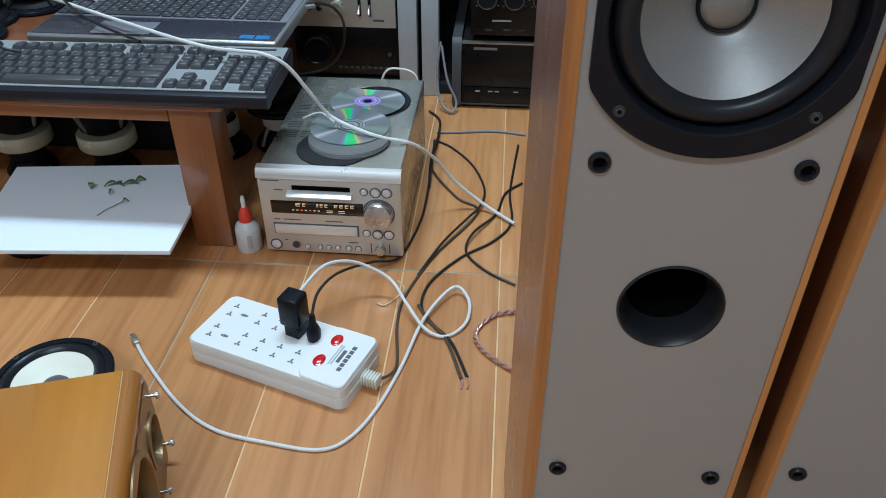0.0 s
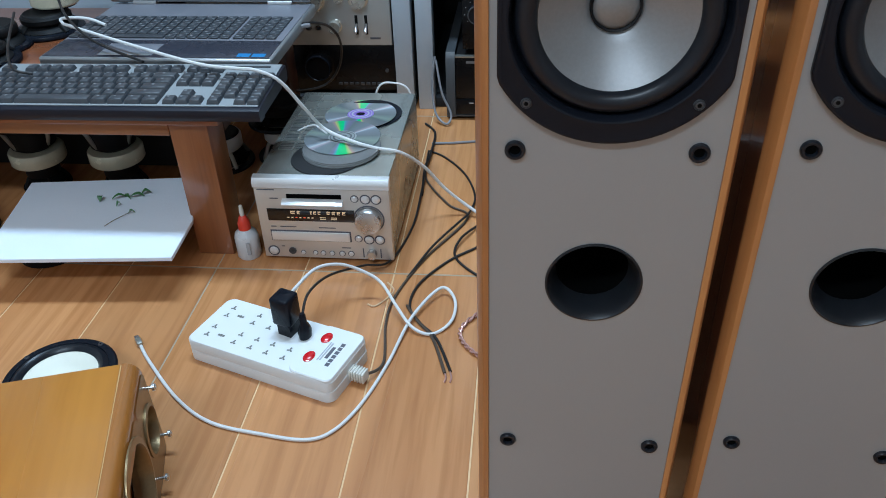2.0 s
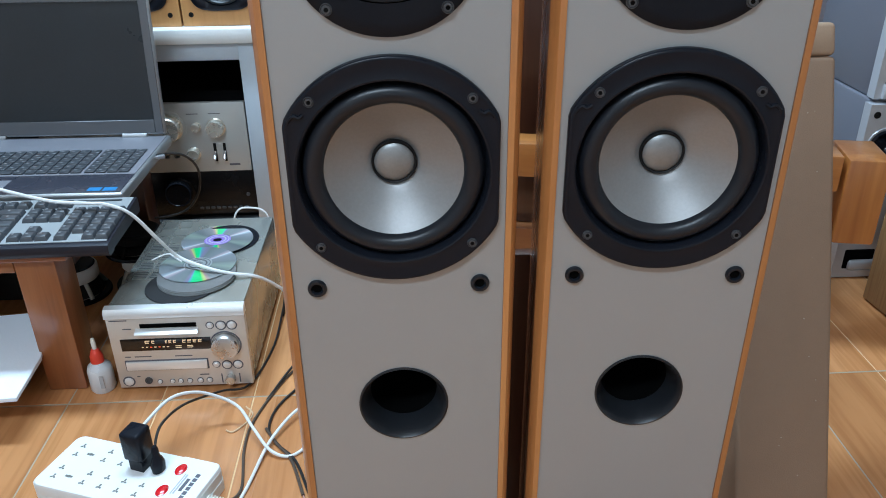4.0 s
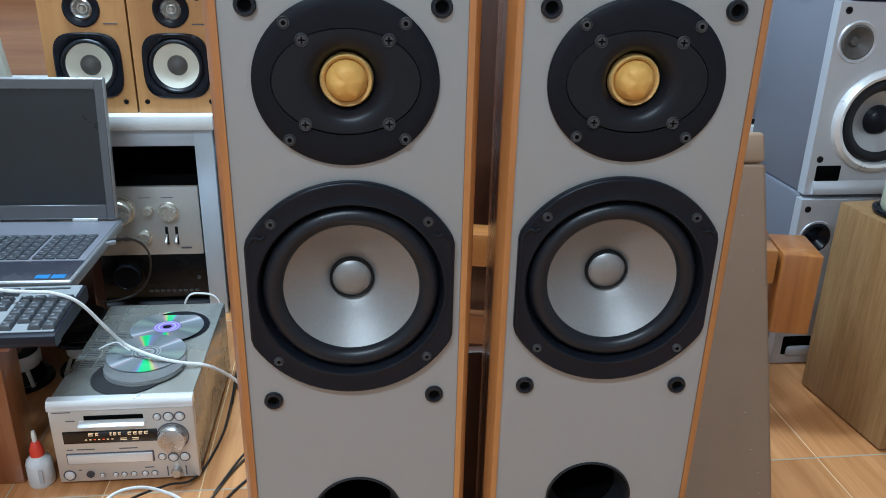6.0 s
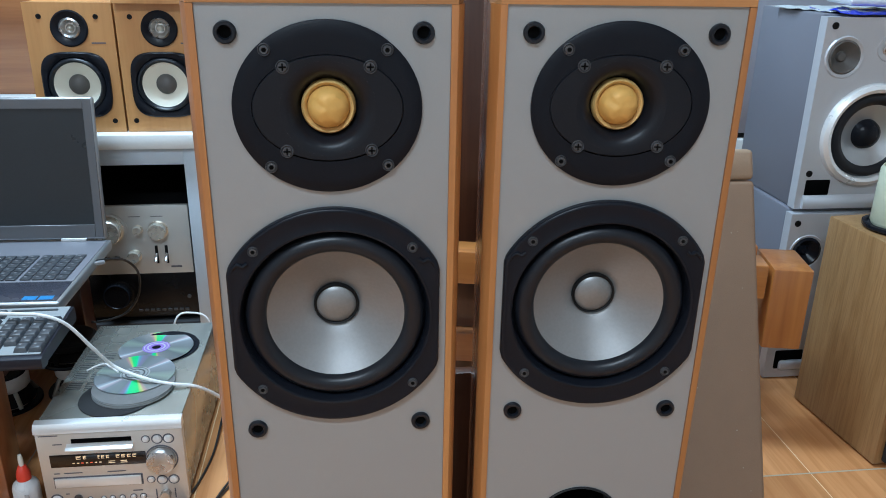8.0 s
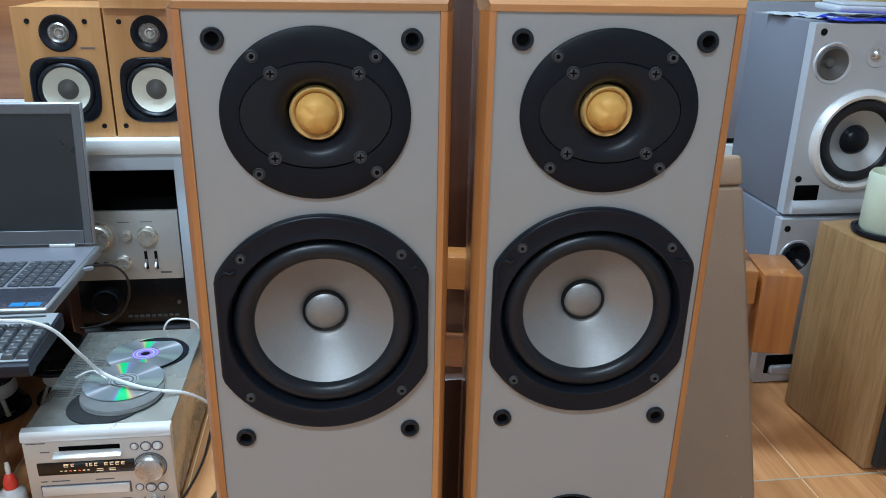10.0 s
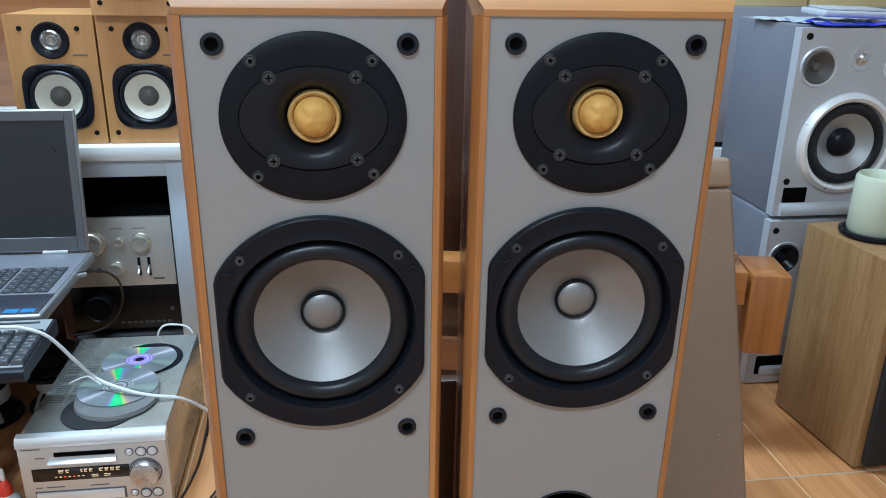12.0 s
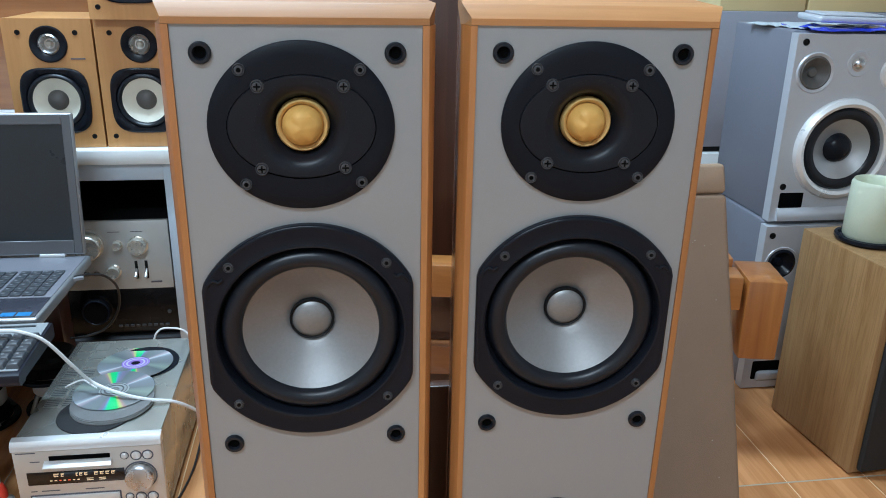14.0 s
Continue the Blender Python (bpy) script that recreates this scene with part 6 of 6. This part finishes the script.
# ---- power strip ----
def power_strip():
    t = thing("power_strip", pose(-0.3595, 0.3275, 0, 0, 0, -19.4), "white multi-socket power strip with two red switches on the floor", "power strip")
    L, W, H = 0.1080, 0.0465, 0.0345

    def plate(l0, l1, w, z0, z1, r, bev):
        pts = []
        for cx, cy, a0 in ((l1 - r, w - r, 0), (l0 + r, w - r, 90), (l0 + r, -w + r, 180), (l1 - r, -w + r, 270)):
            for k in range(6):
                a = radians(a0 + 18 * k)
                pts.append((cx + r * math.cos(a), cy + r * math.sin(a)))
        return prism(B(), pts, z0, z1, Matrix(), bev)

    part("lower_shell", plate(-L - 0.0070, L + 0.0005, W + 0.0022, 0.0, 0.0160, 0.013, 0.0006), "white", t)
    part("upper_shell", plate(-L - 0.0068, L - 0.0004, W + 0.0018, 0.0164, H - 0.002, 0.012, 0.0025), "white", t)
    part("switch_panel", plate(0.0445, L - 0.0012, W + 0.0004, H - 0.0055, H + 0.0012, 0.010, 0.0015), "white", t, "raised white switch panel")
    for lx, ly in ((0.061, 0.0225), (0.059, -0.0165)):
        bm = B()
        lathe(bm, [(0.0085, 0), (0.0085, 0.0012), (0.0072, 0.0016), (0.0068, 0.0006)], 28, Matrix(), 0.82, 1.18)
        ob = part("switch_rim", bm, "red", t)
        ob.matrix_basis = pose(lx, ly, H + 0.001)
        bm = B()
        lathe(bm, [(0.0070, 0), (0.0066, 0.0018), (0.005, 0.0026), (0.0, 0.0028)], 28, Matrix(), 0.82, 1.18)
        ob = part("rocker_switch", bm, "red", t, "red translucent rocker switch")
        ob.matrix_basis = pose(lx, ly, H + 0.001, 5)

    def hole(x, y, w, d, rz=0, name="socket_hole"):
        ob = part(name, rbox((-w / 2, -d / 2, 0), (w / 2, d / 2, 0.0004)), "socket", t)
        ob.matrix_basis = pose(x, y, H - 0.0019, 0, 0, rz)

    for c, x in enumerate((-0.093, -0.050, -0.024, 0.001, 0.027)):
        for r, y in enumerate((0.0300, -0.0120)):
            if r == 0 and c > 2:
                continue
            for dy in (0.0, -0.0165):
                hole(x - 0.0020, y + dy - 0.002, 0.0034, 0.0022, 25)
                hole(x + 0.0020, y + dy - 0.002, 0.0034, 0.0022, -25)
                hole(x, y + dy + 0.0018, 0.0022, 0.0040)
            if c == 0:
                for k in range(3):
                    hole(x + 0.016 + k * 0.0035, y - 0.012, 0.003, 0.0042 - 0.001 * abs(k - 1), 0)
    # maker's mark and rating as bars
    for x, w, d, mt in ((0.088, 0.0055, 0.046, "ink"), (0.0800, 0.0045, 0.022, "ink"), (0.0745, 0.0022, 0.034, "ink_light"), (0.0712, 0.0016, 0.036, "ink_light")):
        n = 6 if d > 0.04 else 1
        for k in range(n):
            y0 = -d / 2 + k * d / n
            part("printed_bar", rbox((x - w / 2, y0, H + 0.0012), (x + w / 2, y0 + d / n * (0.78 if n > 1 else 1), H + 0.0015)), mt, t)
    # strain relief
    part("cable_boot", rbox((L - 0.002, -0.0055, 0.0075), (L + 0.022, 0.0055, 0.0195), 0.001, 1), "cream_white", t, "ribbed cable boot")
    for k in range(6):
        part("boot_rib", rbox((L + k * 0.0038, -0.008, 0.0055), (L + k * 0.0038 + 0.0026, 0.008, 0.0215), 0.001, 1), "cream_white", t)
    return t


power_strip()


def plugs():
    base = pose(-0.3595, 0.3275, 0, 0, 0, -19.4)
    t = thing("charger_plug", base @ pose(0.0035, 0.020, 0.0330), "black plug-in charger standing in the power strip", "charger")
    bm = B()
    prism(bm, [(-0.008, -0.012), (0.012, -0.013), (0.013, 0.010), (-0.007, 0.011)], 0.0, 0.016, Matrix())
    part("plug_base", bm, "satin_black", t)
    part("charger_body", rbox((-0.015, -0.013, 0.014), (0.013, 0.016, 0.057), 0.004, 3), "satin_black", t)
    u = thing("mains_plug", base @ pose(0.031, 0.018, 0.0330), "small black mains plug standing in the power strip", "plug")
    bm = B()
    lathe(bm, [(0, 0), (0.010, 0), (0.011, 0.010), (0.008, 0.018), (0.0055, 0.022), (0.005, 0.034), (0.0035, 0.038), (0, 0.038)], 16, Matrix(), 0.75, 1.0)
    part("plug_body", bm, "satin_black", u)
    return base


base = plugs()


# ---- cables ----
def cable(pts, r, mat, label, n=8, twist=None):
    bm = B()
    if not twist:
        pts = [(x, y, r + 0.0003 if z < 0.005 else z) for x, y, z in pts]
    if twist:
        for ph in (0, math.pi):
            tube(bm, pts, r * 0.62, 6, 16, (r * 0.62, 0.55, ph))
    else:
        tube(bm, pts, r, n, 8)
    return solid("cable", bm, mat, Matrix(), label, "cable", "loose cables")


cable([(-0.560, 0.338, 0.004), (-0.532, 0.304, 0.004), (-0.47, 0.241, 0.004), (-0.414, 0.205, 0.004), (-0.347, 0.191, 0.004), (-0.292, 0.186, 0.004), (-0.262, 0.203, 0.004), (-0.237, 0.249, 0.004), (-0.216, 0.321, 0.004), (-0.195, 0.412, 0.008), (-0.161, 0.474, 0.012), (-0.139, 0.453, 0.008), (-0.14, 0.41, 0.005), (-0.164, 0.383, 0.004), (-0.192, 0.389, 0.008), (-0.22, 0.425, 0.018), (-0.245, 0.459, 0.03), (-0.274, 0.466, 0.045), (-0.303, 0.456, 0.062), (-0.330, 0.428, 0.072), (-0.3465, 0.361, 0.0795)], 0.0023, "cable_white", "white braided charging cable looping over the floor", 8)
tip = thing("cable_tip", pose(-0.5645, 0.3435, 0.0045, 0, 0, 128), "metal connector tip lying at the end of a white cable", "connector")
part("sleeve", rbox((-0.011, -0.0036, -0.0035), (0.004, 0.0036, 0.0035), 0.0012), "zinc", tip)
part("metal_tongue", rbox((0.004, -0.003, -0.0016), (0.011, 0.003, 0.0016), 0.0006), "steel", tip)
cable([(-0.826, 0.814, 0.285), (-0.664, 0.714, 0.286), (-0.528, 0.639, 0.285), (-0.466, 0.627, 0.283), (-0.436, 0.624, 0.2815), (-0.404, 0.627, 0.264), (-0.376, 0.640, 0.215), (-0.356, 0.661, 0.172), (-0.308, 0.639, 0.162), (-0.273, 0.636, 0.153), (-0.235, 0.641, 0.143), (-0.204, 0.674, 0.1), (-0.173, 0.692, 0.05), (-0.126, 0.688, 0.012), (-0.078, 0.648, 0.005)], 0.0027, "cable_white", "white cable hanging from the laptop over the mini component", 8)
cable([(-0.826, 0.814, 0.285), (-0.838, 0.835, 0.287), (-0.80, 0.845, 0.284), (-0.76, 0.83, 0.2775)], 0.0027, "cable_white", "white cable end lying on a laptop", 8)
cable([(-0.400, 0.664, 0.166), (-0.385, 0.672, 0.170), (-0.372, 0.668, 0.174), (-0.362, 0.660, 0.172), (-0.350, 0.652, 0.168)], 0.0013, "cable_white", "thin white twist tie on a cable", 6)
cable([(-0.2405, 0.2865, 0.0135), (-0.222, 0.322, 0.004), (-0.231, 0.401, 0.004), (-0.227, 0.463, 0.004), (-0.195, 0.559, 0.004), (-0.137, 0.68, 0.004), (-0.174, 0.723, 0.004), (-0.222, 0.812, 0.004), (-0.226, 0.90, 0.004)], 0.0020, "cable_brown", "smoky brown mains flex of the power strip")
cable([(-0.133, 0.312, 0.004), (-0.157, 0.373, 0.004), (-0.184, 0.406, 0.004), (-0.203, 0.443, 0.004), (-0.195, 0.496, 0.004), (-0.156, 0.557, 0.004), (-0.109, 0.603, 0.004), (-0.083, 0.656, 0.004), (-0.086, 0.749, 0.004), (-0.073, 0.91, 0.004)], 0.0020, "cable_black", "black speaker cable with bare ends on the floor")
cable([(-0.140, 0.308, 0.004), (-0.163, 0.375, 0.004), (-0.188, 0.410, 0.004), (-0.207, 0.443, 0.0042)], 0.0022, "cable_brown", "split end of a speaker cable on the floor")
for dx in (0.0, -0.007):
    cable([(-0.134 + dx, 0.313 - 0.3 * abs(dx), 0.004), (-0.131 + dx, 0.302, 0.004), (-0.132 + dx, 0.293, 0.003)], 0.0012, "copper_clear", "bare copper end of a speaker cable")
cable([(-0.076, 0.498, 0.004), (-0.12, 0.529, 0.004), (-0.149, 0.571, 0.004), (-0.141, 0.613, 0.0085), (-0.108, 0.676, 0.004), (-0.094, 0.74, 0.004), (-0.066, 0.776, 0.004)], 0.0020, "cable_black", "black speaker cable kinked on the floor")
cable([(-0.226, 0.917, 0.004), (-0.194, 0.892, 0.004), (-0.152, 0.829, 0.004), (-0.129, 0.753, 0.004), (-0.134, 0.688, 0.009), (-0.15, 0.655, 0.009), (-0.185, 0.585, 0.0085), (-0.215, 0.51, 0.004)], 0.0019, "cable_black", "black cable curving over the floor")
cable([(-0.226, 0.948, 0.004), (-0.19, 0.951, 0.004), (-0.118, 0.961, 0.004), (-0.060, 0.951, 0.004)], 0.0024, "cable_grey", "grey cable lying along the receiver")
cable([(-0.248, 1.036, 0.004), (-0.224, 0.993, 0.004), (-0.222, 0.888, 0.0095), (-0.226, 0.839, 0.009), (-0.222, 0.751, 0.0035)], 0.0024, "cable_black", "black cable beside the mini component")
cable([(-0.230, 1.09, 0.125), (-0.236, 1.075, 0.07), (-0.228, 1.05, 0.02), (-0.205, 1.03, 0.005), (-0.196, 1.045, 0.02), (-0.215, 1.06, 0.06), (-0.228, 1.085, 0.12)], 0.0024, "cable_grey", "grey mains cord hanging in a loop by the rack")
cable([(-0.075, 0.438, 0.004), (-0.103, 0.429, 0.004), (-0.125, 0.398, 0.004), (-0.123, 0.372, 0.004), (-0.105, 0.348, 0.004), (-0.076, 0.325, 0.004)], 0.0028, "copper_clear", "clear twisted copper speaker flex on the floor", 6, True)
cable([(-0.264, 0.444, 0.004), (-0.253, 0.44, 0.002), (-0.238, 0.459, 0.004), (-0.229, 0.468, 0.010), (-0.240, 0.478, 0.016)], 0.0013, "beige_wire", "thin beige wire on the floor", 6)
cable([(-0.3243, 0.3345, 0.067), (-0.3233, 0.350, 0.078), (-0.322, 0.372, 0.078), (-0.317, 0.413, 0.066), (-0.305, 0.45, 0.052), (-0.278, 0.506, 0.025), (-0.247, 0.545, 0.006), (-0.226, 0.646, 0.004), (-0.222, 0.744, 0.010), (-0.226, 0.899, 0.012)], 0.0019, "cable_black", "black mains lead running from a plug to the mini component")
cable([(-0.894, 0.795, 0.31), (-0.834, 0.667, 0.30), (-0.795, 0.605, 0.29), (-0.767, 0.606, 0.281)], 0.0022, "cable_black", "black cable hanging over the keyboard")
cable([(-0.85, 0.86, 0.315), (-0.809, 0.803, 0.30), (-0.731, 0.731, 0.285), (-0.621, 0.66, 0.279)], 0.0022, "cable_black", "black cable lying over the laptop")
cable([(-0.450, 0.86, 0.262), (-0.425, 0.88, 0.264), (-0.407, 0.95, 0.236), (-0.399, 1.0, 0.189), (-0.41, 1.02, 0.133), (-0.441, 1.02, 0.094), (-0.49, 1.0, 0.088), (-0.53, 0.99, 0.10)], 0.0024, "cable_black", "black cable hanging from the laptop's side")
bm = B()
box(bm, (-0.016, -0.004, -0.003), (0.016, 0.004, 0.003), 0.001, 1)
solid("cable_plug", bm, "cable_grey", pose(-0.432, 0.868, 0.263, 0, 0, 20), "small grey plug in the laptop's side", "plug")
cable([(-0.325, 0.875, 0.09), (-0.31, 0.885, 0.145), (-0.285, 0.89, 0.152), (-0.255, 0.885, 0.140), (-0.245, 0.875, 0.08)], 0.0018, "cable_white", "thin white aerial loop behind the mini component", 6)


# ---- plank-patterned floor tiles ----
fl = new("floor", to_mesh("floor", rbox((X0, Y0, -0.1), (X1, Y1, -0.0007)), "seam"))
tagged(fl, "", "", "", "structure")
PL = 4
bm = B()
ix0, ix1, iy0, iy1 = -4, 5, -5, 3
for i in range(ix0, ix1 + 1):
    x = tx0 + i * TILE
    if X0 < x - 0.003 and x + 0.003 < X1:
        box(bm, (x - 0.0018, Y0, -0.0012), (x + 0.0018, Y1, -0.0004))
for j in range(iy0, iy1 + 1):
    y = ty0 + j * TILE
    if Y0 < y - 0.003 and y + 0.003 < Y1:
        box(bm, (X0, y - 0.0014, -0.0011), (X1, y + 0.0014, -0.0003))
part("grout", bm, "grout", fl, "grey joints between tiles")
pw = TILE / PL
bm = B()
box(bm, (0.0010, 0.0016, -0.0017), (pw - 0.0010, TILE - 0.0016, 0.0), 0.0005, 1)
pm = to_mesh("plank", bm, "plank")
for i in range(ix0, ix1):
    for j in range(iy0, iy1):
        for k in range(PL):
            x, y = tx0 + i * TILE + k * pw, ty0 + j * TILE
            o = new("plank", pm)
            o.parent = fl
            o.location = (x, y, 0)
